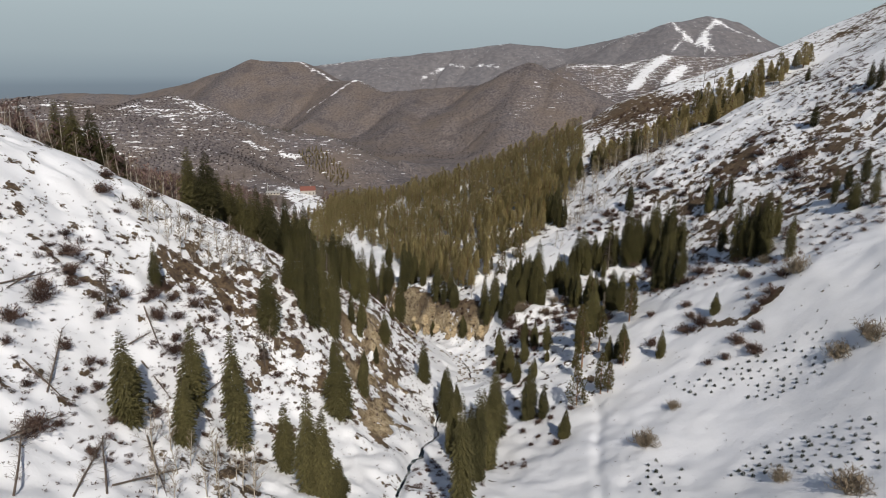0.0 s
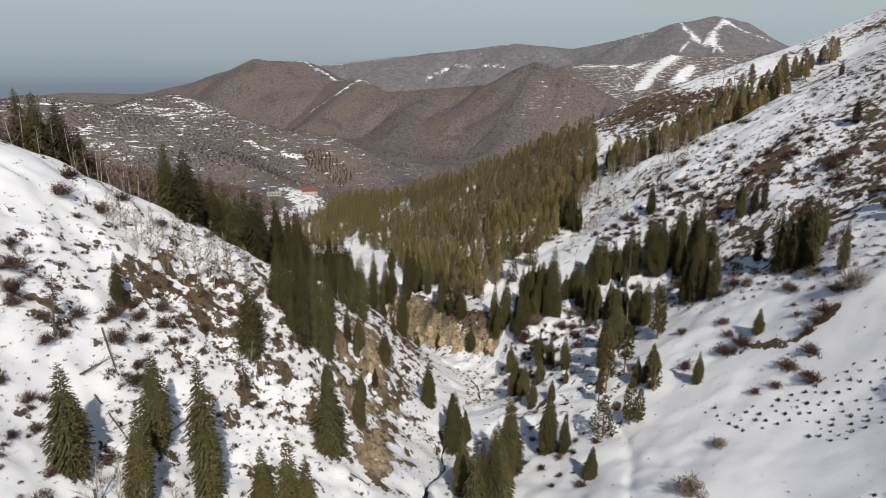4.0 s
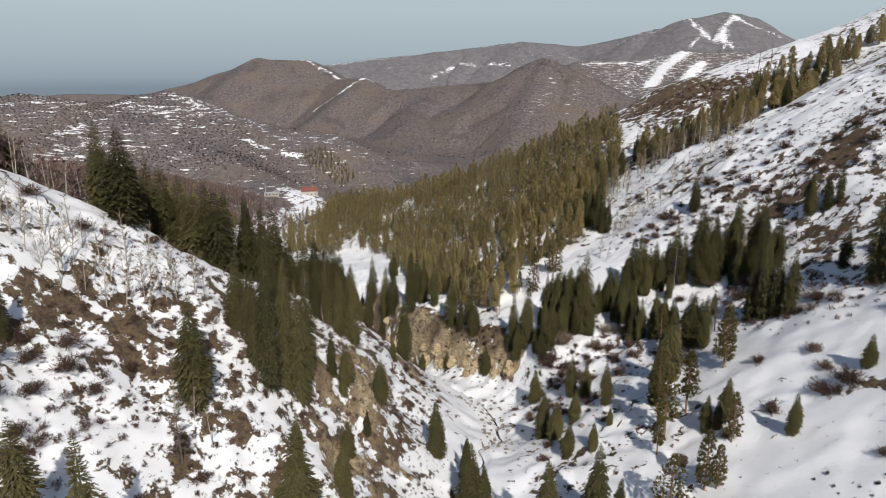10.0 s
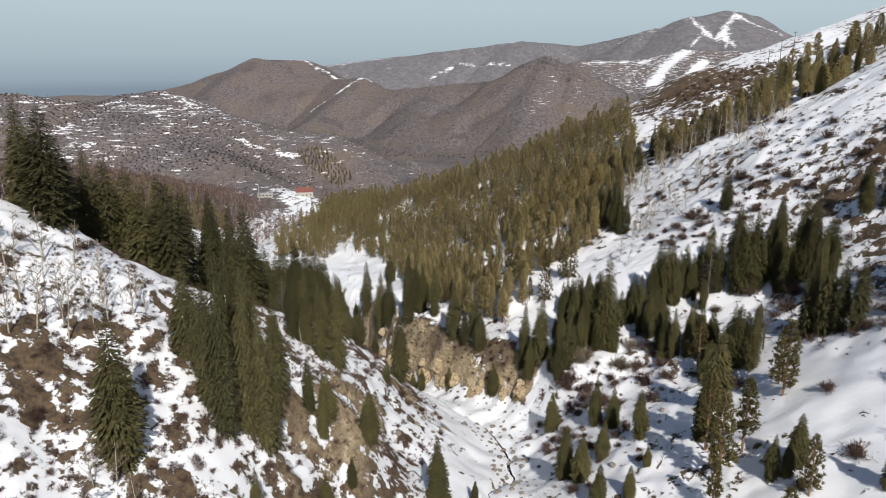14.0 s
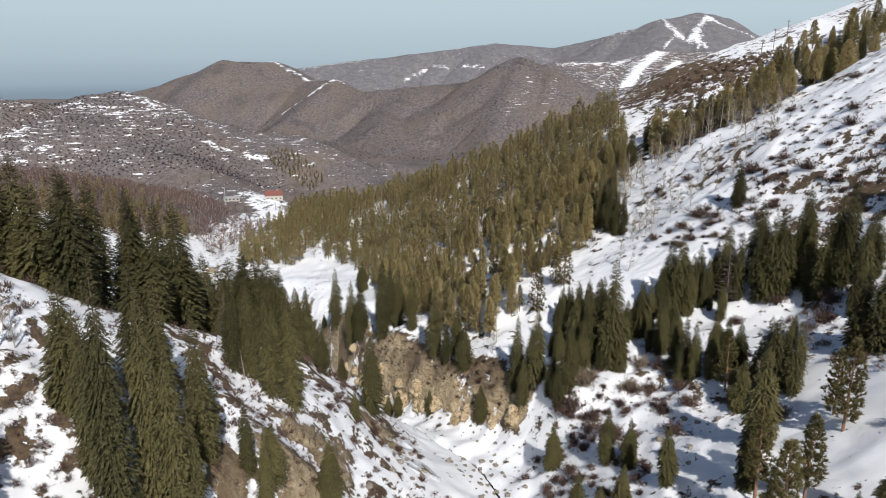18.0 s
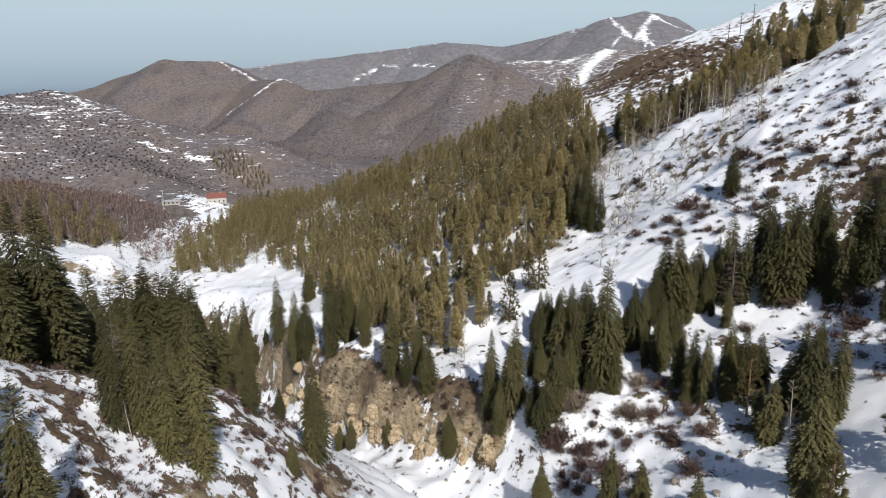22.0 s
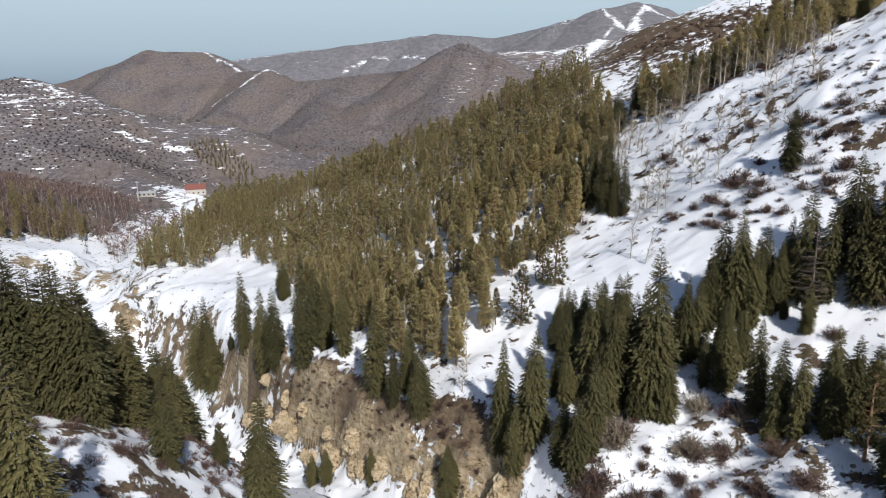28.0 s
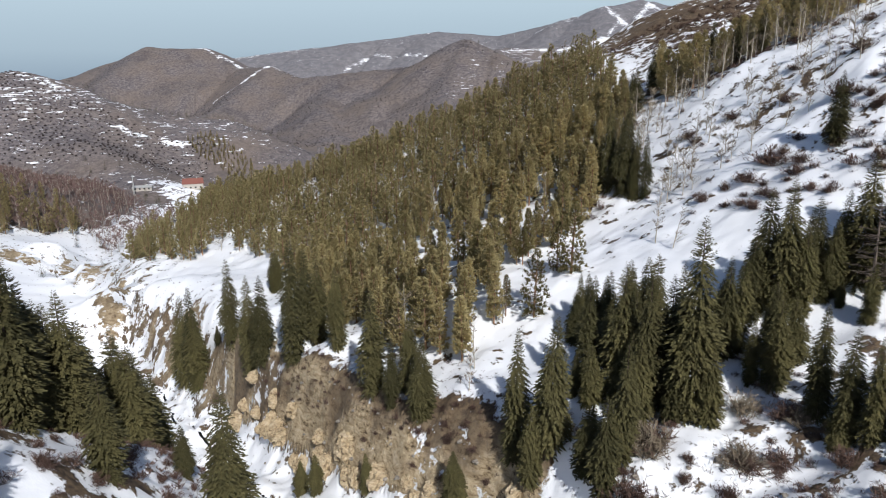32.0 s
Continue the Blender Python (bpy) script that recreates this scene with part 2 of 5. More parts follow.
def height(x, y):
    """The ground with its fine relief: hummocks, ribs of the banks, the creek's cut."""
    x, y = np.asarray(x, float), np.asarray(y, float)
    z = smooth_height(x, y)
    near = 1 - step(500, 900, np.hypot(x, y - 200))
    even = 1 - 0.6 * np.exp(-((x - 62) / 30) ** 2 - ((y - 112) / 40) ** 2)
    z = z + near * even * (1.1 * fbm(x, y, 16, 3, 3) + 0.45 * fbm(x, y, 4.5, 3, 8))
    # eroded ribs and ledges on the steep bank
    bank = np.exp(-(way_to(x, y, BANK_RIBS) / 4.5) ** 2) * step(-44, -32, x)
    z = z + bank * (1.8 * (0.35 - np.abs(fbm(x, y, 7.5, 3, 91))) + 0.5 * (0.3 - np.abs(fbm(x, y, 2.6, 3, 92))))
    # broken sides of the gully farther down, and the far terrace
    sides = np.exp(-(way_to(x, y, GULLY_SIDES) / 8.0) ** 2) + np.exp(-(way_to(x, y, FAR_TERRACE) / 8.0) ** 2)
    z = z + sides * (1.6 * (0.35 - np.abs(fbm(x, y, 9, 3, 97))) + 0.8 * (0.3 - np.abs(fbm(x, y, 3.5, 2, 98))))
    # hummocks, cuts and terracettes on the broken slopes
    rough = np.maximum(step(0, -14, x) * step(230, 205, y), 0.35 * step(54, 68, x) * step(150, 180, y) * step(330, 290, y))
    rough = np.maximum(rough, step(56, 42, x) * step(8, 14, x) * step(148, 160, y) * step(232, 216, y)) * near
    z = z + rough * (0.9 * (0.35 - np.abs(fbm(x, y, 9, 3, 95))) + 0.5 * (0.3 - np.abs(fbm(x, y, 3.4, 2, 96))))
    # a trodden trail through the deep snow
    z = z - 0.55 * np.exp(-(way_to(x + 0.5 * fbm(x, y, 6, 2, 63), y, TRAIL) / 0.9) ** 2)
    # the stream has cut a winding trench
    wx, wy = x + 1.8 * fbm(x, y, 11, 2, 61), y + 1.8 * fbm(x, y, 11, 2, 62)
    return z - 1.5 * np.exp(-(way_to(wx, wy, CREEK) / 1.1) ** 2) * near

# ---- materials ----
def shader(name):
    mat = bpy.data.materials.new(name)
    mat.use_nodes = True
    nt = mat.node_tree
    return mat, nt, nt.nodes["Principled BSDF"]


def node(nt, kind, **values):
    nd = nt.nodes.new(kind)
    for key, value in values.items():
        nd.inputs[key.replace("_", " ")].default_value = value
    return nd


def noise_tex(nt, scale, detail=5.0, rough=0.6, coord=None, distortion=0.0):
    nd = node(nt, "ShaderNodeTexNoise", Scale=scale, Detail=detail, Roughness=rough, Distortion=distortion)
    nt.links.new(coord if coord is not None else position(nt), nd.inputs["Vector"])
    return nd.outputs["Fac"]


def position(nt):
    for nd in nt.nodes:
        if nd.bl_idname == "ShaderNodeNewGeometry":
            return nd.outputs["Position"]
    return nt.nodes.new("ShaderNodeNewGeometry").outputs["Position"]


def ramp(nt, fac, stops):
    nd = nt.nodes.new("ShaderNodeValToRGB")
    nt.links.new(fac, nd.inputs["Fac"])
    el = nd.color_ramp.elements
    while len(el) < len(stops):
        el.new(0.5)
    for e, (at, colour) in zip(el, stops):
        e.position = at
        e.color = (*colour, 1) if isinstance(colour, tuple) else (colour, colour, colour, 1)
    return nd.outputs["Color"]


def mix(nt, fac, a, b):
    nd = nt.nodes.new("ShaderNodeMix")
    nd.data_type = "RGBA"
    for sock, value in ((nd.inputs[0], fac), (nd.inputs[6], a), (nd.inputs[7], b)):
        if isinstance(value, (int, float)):
            sock.default_value = value if sock == nd.inputs[0] else (value, value, value, 1)
        elif isinstance(value, tuple):
            sock.default_value = (*value, 1)
        else:
            nt.links.new(value, sock)
    return nd.outputs[2]


def calc(nt, op, a, b=0.0, c=None):
    nd = nt.nodes.new("ShaderNodeMath")
    nd.operation = op
    for sock, value in zip(nd.inputs, (a, b) if c is None else (a, b, c)):
        if isinstance(value, (int, float)):
            sock.default_value = value
        else:
            nt.links.new(value, sock)
    return nd.outputs[0]


def bump(nt, bsdf, fac, strength, distance):
    nd = node(nt, "ShaderNodeBump", Strength=strength, Distance=distance)
    nt.links.new(fac, nd.inputs["Height"])
    nt.links.new(nd.outputs["Normal"], bsdf.inputs["Normal"])


def attribute(nt, name):
    nd = nt.nodes.new("ShaderNodeAttribute")
    nd.attribute_name = name
    return nd.outputs["Fac"]


def ground_material():
    mat, nt, bsdf = shader("snowy_ground")
    snow, soil, wild, haze_tint = attribute(nt, "snow"), attribute(nt, "soil"), attribute(nt, "wild"), attribute(nt, "haze_tint")
    fine, mid, big = noise_tex(nt, 1.6, 6, 0.65), noise_tex(nt, 0.35, 5, 0.6), noise_tex(nt, 0.05, 4, 0.55)
    far_speck = noise_tex(nt, 0.22, 7, 0.75)
    grass = mix(nt, ramp(nt, mid, [(0.35, 0.0), (0.65, 1.0)]), (0.105, 0.071, 0.044), (0.05, 0.036, 0.028))
    grass = mix(nt, ramp(nt, fine, [(0.4, 0.0), (0.7, 1.0)]), grass, (0.165, 0.118, 0.068))
    strata = node(nt, "ShaderNodeMapping", Scale=(0.45, 0.45, 1.1))
    nt.links.new(position(nt), strata.inputs["Vector"])
    rills = noise_tex(nt, 1.3, 6, 0.7, strata.outputs["Vector"], 0.6)
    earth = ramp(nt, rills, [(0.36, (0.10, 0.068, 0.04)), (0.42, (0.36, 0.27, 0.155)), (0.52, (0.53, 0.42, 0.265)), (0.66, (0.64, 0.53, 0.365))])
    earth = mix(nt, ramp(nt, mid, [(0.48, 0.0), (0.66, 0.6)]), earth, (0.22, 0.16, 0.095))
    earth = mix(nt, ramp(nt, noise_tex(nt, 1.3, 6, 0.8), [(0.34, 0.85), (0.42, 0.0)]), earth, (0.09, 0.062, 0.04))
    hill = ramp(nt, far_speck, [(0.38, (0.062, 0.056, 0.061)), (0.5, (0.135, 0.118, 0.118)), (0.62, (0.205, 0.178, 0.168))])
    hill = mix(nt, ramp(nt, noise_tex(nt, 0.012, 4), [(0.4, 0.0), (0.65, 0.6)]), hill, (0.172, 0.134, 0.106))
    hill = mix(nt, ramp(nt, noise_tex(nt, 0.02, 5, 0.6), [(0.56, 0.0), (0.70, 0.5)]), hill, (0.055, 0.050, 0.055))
    # distance haze painted into the back range's colour as a bluish grey
    hill = mix(nt, calc(nt, "MULTIPLY", haze_tint, 0.75), hill, ramp(nt, noise_tex(nt, 0.06, 5, 0.65), [(0.4, (0.14, 0.138, 0.15)), (0.62, (0.21, 0.205, 0.215))]))
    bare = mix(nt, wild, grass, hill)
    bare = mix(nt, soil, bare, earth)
    # patchy cover: the share of snow at each place decides where the noise leaves ground bare
    patch = calc(nt, "ADD", calc(nt, "MULTIPLY", mid, 0.72), calc(nt, "MULTIPLY", fine, 0.28))
    bands = node(nt, "ShaderNodeMapping", Scale=(0.05, 0.07, 0.55))
    nt.links.new(position(nt), bands.inputs["Vector"])
    rows = noise_tex(nt, 1.0, 5, 0.7, bands.outputs["Vector"], 0.4)
    patch = mix(nt, wild, patch, calc(nt, "MULTIPLY_ADD", calc(nt, "ADD", far_speck, calc(nt, "MULTIPLY", rows, 1.6)), 0.85, -0.6))
    cover = calc(nt, "SUBTRACT", calc(nt, "ADD", snow, 0.0), calc(nt, "MULTIPLY_ADD", patch, 2.3, -0.65))
    cover = calc(nt, "MULTIPLY_ADD", cover, 13.0, 0.5)
    clamp = nt.nodes.new("ShaderNodeClamp")
    nt.links.new(cover, clamp.inputs["Value"])
    white = mix(nt, ramp(nt, big, [(0.35, 0.0), (0.7, 1.0)]), (0.86, 0.87, 0.89), (0.80, 0.805, 0.81))
    white = mix(nt, ramp(nt, fine, [(0.62, 0.0), (0.8, 0.35)]), white, (0.5, 0.46, 0.41))
    nt.links.new(mix(nt, clamp.outputs["Result"], bare, white), bsdf.inputs["Base Color"])
    nt.links.new(mix(nt, clamp.outputs["Result"], 0.95, 0.62), bsdf.inputs["Roughness"])
    bsdf.inputs["Specular IOR Level"].default_value = 0.25
    crumble = calc(nt, "MULTIPLY", noise_tex(nt, 0.75, 8, 0.72, None, 0.8), calc(nt, "MULTIPLY", soil, 4.0))
    grain = calc(nt, "ADD", calc(nt, "MULTIPLY", mid, 0.8), calc(nt, "MULTIPLY", fine, 0.3))
    grain = calc(nt, "MULTIPLY", grain, calc(nt, "MULTIPLY_ADD", clamp.outputs["Result"], -0.72, 1.0))
    bump(nt, bsdf, calc(nt, "ADD", calc(nt, "ADD", grain, crumble), calc(nt, "MULTIPLY", clamp.outputs["Result"], 0.12)), 0.7, 0.7)
    return mat


def foliage(name, dark, light, rough=0.75, thin=0.0, mottle=0.5):
    mat, nt, bsdf = shader(name)
    info = nt.nodes.new("ShaderNodeObjectInfo")
    isle = nt.nodes.new("ShaderNodeNewGeometry")
    tone = calc(nt, "ADD", calc(nt, "MULTIPLY", info.outputs["Random"], 0.65), calc(nt, "MULTIPLY", isle.outputs["Random Per Island"], 0.35))
    col = mix(nt, tone, dark, light)
    col = mix(nt, ramp(nt, noise_tex(nt, 2.2, 4, 0.6), [(0.4, 0.0), (0.7, mottle)]), col, tuple(c * 0.6 for c in dark))
    clump = ramp(nt, noise_tex(nt, 0.33, 3, 0.6), [(0.36, 0.0), (0.64, 1.0)])
    col = mix(nt, clump, mix(nt, 0.6 * mottle, col, tuple(c * 0.5 for c in dark)), col)
    nt.links.new(col, bsdf.inputs["Base Color"])
    bsdf.inputs["Roughness"].default_value = rough
    bsdf.inputs["Specular IOR Level"].default_value = 0.2
    if thin:
        through_leaf, both = nt.nodes.new("ShaderNodeBsdfTranslucent"), nt.nodes.new("ShaderNodeMixShader")
        nt.links.new(col, through_leaf.inputs["Color"])
        both.inputs[0].default_value = thin
        nt.links.new(bsdf.outputs[0], both.inputs[1])
        nt.links.new(through_leaf.outputs[0], both.inputs[2])
        nt.links.new(both.outputs[0], nt.nodes["Material Output"].inputs["Surface"])
    return mat


def bark(name, dark, light, scale=6.0):
    mat, nt, bsdf = shader(name)
    grain = noise_tex(nt, scale, 6, 0.65)
    nt.links.new(ramp(nt, grain, [(0.35, dark), (0.65, light)]), bsdf.inputs["Base Color"])
    bsdf.inputs["Roughness"].default_value = 0.9
    bump(nt, bsdf, grain, 0.6, 0.05)
    return mat


def earth_material():
    mat, nt, bsdf = shader("dry_earth")
    strata = node(nt, "ShaderNodeMapping", Scale=(0.45, 0.45, 1.1))
    nt.links.new(position(nt), strata.inputs["Vector"])
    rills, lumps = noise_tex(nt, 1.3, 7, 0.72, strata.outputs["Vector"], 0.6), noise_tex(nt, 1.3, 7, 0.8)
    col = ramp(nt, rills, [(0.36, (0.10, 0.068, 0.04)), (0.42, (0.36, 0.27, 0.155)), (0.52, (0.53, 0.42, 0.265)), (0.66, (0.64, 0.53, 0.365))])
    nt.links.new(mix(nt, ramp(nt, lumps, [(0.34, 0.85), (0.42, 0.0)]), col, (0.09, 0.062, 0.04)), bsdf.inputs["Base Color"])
    bsdf.inputs["Roughness"].default_value = 0.95
    bump(nt, bsdf, lumps, 0.9, 0.5)
    return mat


GROUND = ground_material()
EARTH = earth_material()
SPRUCE = foliage("spruce_needles", (0.048, 0.046, 0.020), (0.18, 0.157, 0.063), 0.75, 0.06)
LONE_PINE = foliage("lone_pine_needles", (0.13, 0.113, 0.046), (0.27, 0.23, 0.10), 0.75, 0.4, 0.3)
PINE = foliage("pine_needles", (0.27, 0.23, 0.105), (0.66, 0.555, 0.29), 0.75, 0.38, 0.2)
TWIG = foliage("bare_twigs", (0.066, 0.040, 0.032), (0.175, 0.112, 0.085), 0.9)
BIRCH_TWIG = foliage("birch_twigs", (0.15, 0.095, 0.082), (0.29, 0.20, 0.175), 0.9)
FAR_TWIG = foliage("hill_scrub", (0.075, 0.062, 0.060), (0.135, 0.108, 0.098), 0.9)
PALE_TWIG = foliage("pale_twigs", (0.17, 0.135, 0.095), (0.33, 0.27, 0.19), 0.9)
SPRUCE_BARK = bark("spruce_bark", (0.075, 0.055, 0.042), (0.17, 0.125, 0.09))
PINE_BARK = bark("pine_bark", (0.15, 0.085, 0.05), (0.32, 0.19, 0.11))
BIRCH_BARK = bark("birch_bark", (0.22, 0.19, 0.15), (0.52, 0.47, 0.39))
DEAD_WOOD = bark("dead_wood", (0.06, 0.046, 0.037), (0.19, 0.15, 0.12))

# ---- the ground: one sheet from behind the camera to the horizon, finest where the camera passes ----
def graded(stops):
    """Places along an axis: stops of (from, to, spacing)."""
    out = [np.arange(a, b, s) for a, b, s in stops]
    return np.concatenate(out + [[stops[-1][1]]])


gx = graded([(-3600, -1000, 65), (-1000, -420, 12), (-420, -130, 4.5), (-130, -48, 0.9), (-48, 40, 0.5), (40, 150, 0.9), (150, 300, 4), (300, 1100, 14), (1100, 3600, 80)])
gy = graded([(-400, 40, 14), (40, 205, 0.9), (205, 292, 0.5), (292, 330, 0.9), (330, 480, 2.2), (480, 1000, 5), (1000, 1900, 10), (1900, 2800, 18), (2800, 4600, 90)])
GX, GY = np.meshgrid(gx, gy)
GZ = height(GX, GY)


def grid_slope(z):
    return np.hypot(np.gradient(z, axis=0) / np.gradient(gy)[:, None], np.gradient(z, axis=1) / np.gradient(gx)[None, :])


def covers(x, y, z, slope):
    """How much snow, bare earth, brown scrub and painted distance haze lies at each place."""
    far = step(480, 640, y - 0.3 * x)
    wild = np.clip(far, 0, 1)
    snow = np.full(np.shape(x), 0.80) + 0.12 * fbm(x, y, 26, 3, 21)
    # thawed, sun-facing left slope and its banks
    left = step(6, -10, x) * step(222, 200, y)
    snow = snow - left * (0.06 + 0.09 * np.clip(fbm(x, y, 20, 3, 25), -0.5, 1))
    snow = snow - 0.22 * step(0.3, 0.6, fbm(x, y, 5, 3, 24)) * left
    # a scar of bare earth on the steep right slope
    snow = snow - 0.24 * np.exp(-(way_to(x, y, [(86, 232), (97, 231), (104, 239)]) / 4.0) ** 2) - 0.55 * np.exp(-(way_to(x, y, [(61.2, 151), (64.5, 148.5), (66.5, 144), (70, 143.8), (75.5, 145.4)]) / 1.5) ** 2)
    snow = snow - 0.24 * np.exp(-(way_to(x, y, TRAIL) / 0.7) ** 2) * step(0.1, 0.6, fbm(x, y, 3, 2, 37))
    spur = np.exp(-(way_to(x, y, [(-38, 150), (-28, 172), (-26, 200), (-26, 216)]) / 11.0) ** 2) + 0.8 * np.exp(-(way_to(x, y, [(-14, 150), (-10, 185), (-14, 205)]) / 8.0) ** 2)
    spur = spur + 0.8 * np.exp(-(way_to(x, y, [(-54, 136), (-42, 141), (-33, 150)]) / 8.0) ** 2)
    snow = snow - (0.15 + 0.12 * fbm(x, y, 6, 3, 38)) * np.clip(spur, 0, 1)
    # broken ground beside the creek, and the shrubby upper right slope
    creekside = step(58, 40, x) * step(6, 14, x) * step(148, 165, y) * step(240, 220, y)
    upper = step(58, 76, x) * step(150, 185, y) * (1 - far)
    scrubby = np.maximum(0.5 * creekside, upper) * (1 - 0.75 * np.exp(-(way_to(x, y, [(48, 262), (62, 285), (78, 296), (100, 285)]) / 14.0) ** 2))
    snow = snow - scrubby * (0.17 + 0.10 * np.clip(fbm(x, y, 24, 3, 26), -0.6, 1) + 0.16 * np.clip(fbm(x, y, 6, 3, 40), -0.5, 1))
    # the scrub patch high on the ridge
    snow = snow - (0.50 + 0.2 * fbm(x, y, 7, 2, 44)) * np.exp(-((x - 108) / 22) ** 2 - ((y - 405) / 30) ** 2) * (1 - far)
    # smooth snowfields: the planted slope, the bench
    smooth = np.maximum(np.exp(-((x - 58) / 26) ** 2 - ((y - 112) / 34) ** 2), np.exp(-(way_to(x, y, [(-45, 345), (-30, 318), (-60, 380)]) / 13.0) ** 2))
    snow = snow + 0.2 * smooth
    # earth banks: the cut below the bench, the spur's flank, the far terraces
    cut = np.exp(-(way_to(x, y, BANK_RIBS) / 3.8) ** 2) * (0.35 + 0.65 * step(-34, -27, x))
    flank = 0.8 * np.exp(-(way_to(x, y, [(-22, 138), (-15, 148), (-12, 160), (-10, 178), (-8, 196)]) / 7.0) ** 2) * step(0.0, 0.5, fbm(x, y, 9, 3, 27))
    bank = np.maximum(np.maximum(cut, flank), 0.8 * np.exp(-(way_to(x, y, [(-130, 430), (-112, 440), (-118, 470)]) / 12.0) ** 2))
    steep = step(0.65, 1.0, slope + 0.35 * fbm(x, y, 8, 3, 28)) * step(0.15, 0.6, bank)
    above = step(0.2, 1.4, z - level_of(x, y, BANK_FOOT) + 0.8 * fbm(x, y, 4, 2, 39))
    steep = steep * np.where((x > -48) & (y > 205), above, 1)
    soil = steep * (1 - far) * np.where(x > -44, 1, 0.6)
    thaw = step(0.85, 1.3, slope + 0.3 * fbm(x, y, 9, 3, 29)) * (1 - far)
    snow = snow - (0.40 + 0.10 * fbm(x, y, 5, 3, 30)) * steep * (1 - far) - 0.10 * thaw
    # the eroded tan scar low on the left slope
    scar = np.exp(-(way_to(x, y, SCAR) / 3.4) ** 2) * step(-0.5, 0.15, fbm(x, y, 5, 3, 45))
    soil, snow = np.maximum(soil, np.clip(1.6 * scar, 0, 1)), snow - 0.6 * np.clip(1.4 * scar, 0, 1)
    # raw soil and streaks of snow on the gully's sides and the far terrace
    streak = 0.65 * np.exp(-(way_to(x, y, GULLY_SIDES) / 8.0) ** 2) * step(-0.05, 0.45, fbm(x * 1.6 - 0.6 * y, y * 0.7, 7, 3, 34)) + np.exp(-(way_to(x, y, FAR_TERRACE) / 9.0) ** 2) * step(-0.45, 0.1, fbm(x, y, 8, 3, 35))
    snow = snow - 0.09 * np.exp(-(way_to(x, y, [(-29, 286), (-45, 310), (-62, 335), (-80, 352)]) / 8.0) ** 2)
    soil = np.maximum(soil, streak)
    snow = snow - 0.42 * np.clip(streak, 0, 1)
    # the upper half of the cut keeps its turf
    soil = soil * np.clip(0.15 + step(0.6, 2.6, way_to(x, y, TERRACE_EDGE) + 1.6 * fbm(x, y, 5, 2, 36)) + (y > 300) + (x < -30), 0, 1)
    # dry grass and scrub along the lip of the cut
    lip = np.exp(-(way_to(x, y, [(20, 220), (8, 236), (-8, 255), (-20, 268)]) / 2.6) ** 2) * step(-0.3, 0.3, fbm(x, y, 7, 2, 33))
    snow = snow - 0.35 * lip
    # ground under the pines shows through
    snow = snow - 0.16 * np.exp(-(way_to(x, y, [(30, 290), (0, 330), (20, 400), (-30, 400)]) / 45.0) ** 2) * (1 - far)
    # far hills: brown, with snow left on crests and shaded sides
    right_side = step(150, 420, x)
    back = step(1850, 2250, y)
    knoll = step(640, 720, y) * step(1050, 950, y) * step(-40, -160, x)
    hills = -0.45 * step(960, 1080, y) * (1 - back) * (1 - right_side * step(1500, 1700, y)) - 0.2 * back + 0.10 * fbm(x, y, 120, 4, 51) + 0.25 * right_side * step(1500, 1700, y) * (1 - back) + 0.10 * back
    for width, share, line in SNOW_STREAKS:
        hills = hills + share * (1.9 if line[0][1] > 1100 else 1.0) * np.exp(-((way_to(x, y, line) + 0.35 * width * fbm(x, y, 5 * width, 2, 71)) / width) ** 2)
    hills = hills + 1.0 * np.exp(-(way_to(x, y, [(-168, 450), (-156, 478), (-146, 520), (-134, 515)]) / 14.0) ** 2) + (0.85 + 0.35 * fbm(x, y, 20, 3, 56)) * np.exp(-(way_to(x, y, [(-134, 550), (-128, 620), (-128, 668), (-146, 690)]) / 22.0) ** 2)
    hills = hills + (0.12 + 0.16 * fbm(x, y, 60, 3, 53) + 0.10 * fbm(x, y, 18, 2, 55)) * knoll
    snow = snow * (1 - far) + hills * far
    snow = snow - 0.35 * np.exp(-(way_to(x, y, [(-250, 690), (-215, 620), (-195, 540)]) / 45.0) ** 2)
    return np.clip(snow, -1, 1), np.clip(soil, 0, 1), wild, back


def build_ground():
    ny, nx = GX.shape
    me = bpy.data.meshes.new("ground")
    co = np.stack([GX, GY, GZ], -1).reshape(-1, 3)
    i = (np.arange(ny - 1)[:, None] * nx + np.arange(nx - 1)[None, :]).ravel()
    quads = np.stack([i, i + 1, i + nx + 1, i + nx], -1)
    me.vertices.add(len(co))
    me.vertices.foreach_set("co", co.ravel())
    me.loops.add(quads.size)
    me.loops.foreach_set("vertex_index", quads.ravel())
    me.polygons.add(len(quads))
    me.polygons.foreach_set("loop_start", np.arange(len(quads)) * 4)
    me.polygons.foreach_set("use_smooth", np.ones(len(quads), bool))
    me.update()
    for name, values in zip(("snow", "soil", "wild", "haze_tint"), covers(GX, GY, GZ, grid_slope(GZ))):
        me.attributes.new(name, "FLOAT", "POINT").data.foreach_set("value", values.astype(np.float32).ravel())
    me.materials.append(GROUND)
    return tagged(new("ground", me), "snow-covered valley slopes with thawed brown patches", "ground", kind="structure")


build_ground()


def on_ground(x, y):
    """The height of the built sheet at a place."""
    i, j = np.clip(np.searchsorted(gx, x) - 1, 0, len(gx) - 2), np.clip(np.searchsorted(gy, y) - 1, 0, len(gy) - 2)
    u, v = (x - gx[i]) / (gx[i + 1] - gx[i]), (y - gy[j]) / (gy[j + 1] - gy[j])
    return float((GZ[j, i] * (1 - u) + GZ[j, i + 1] * u) * (1 - v) + (GZ[j + 1, i] * (1 - u) + GZ[j + 1, i + 1] * u) * v)

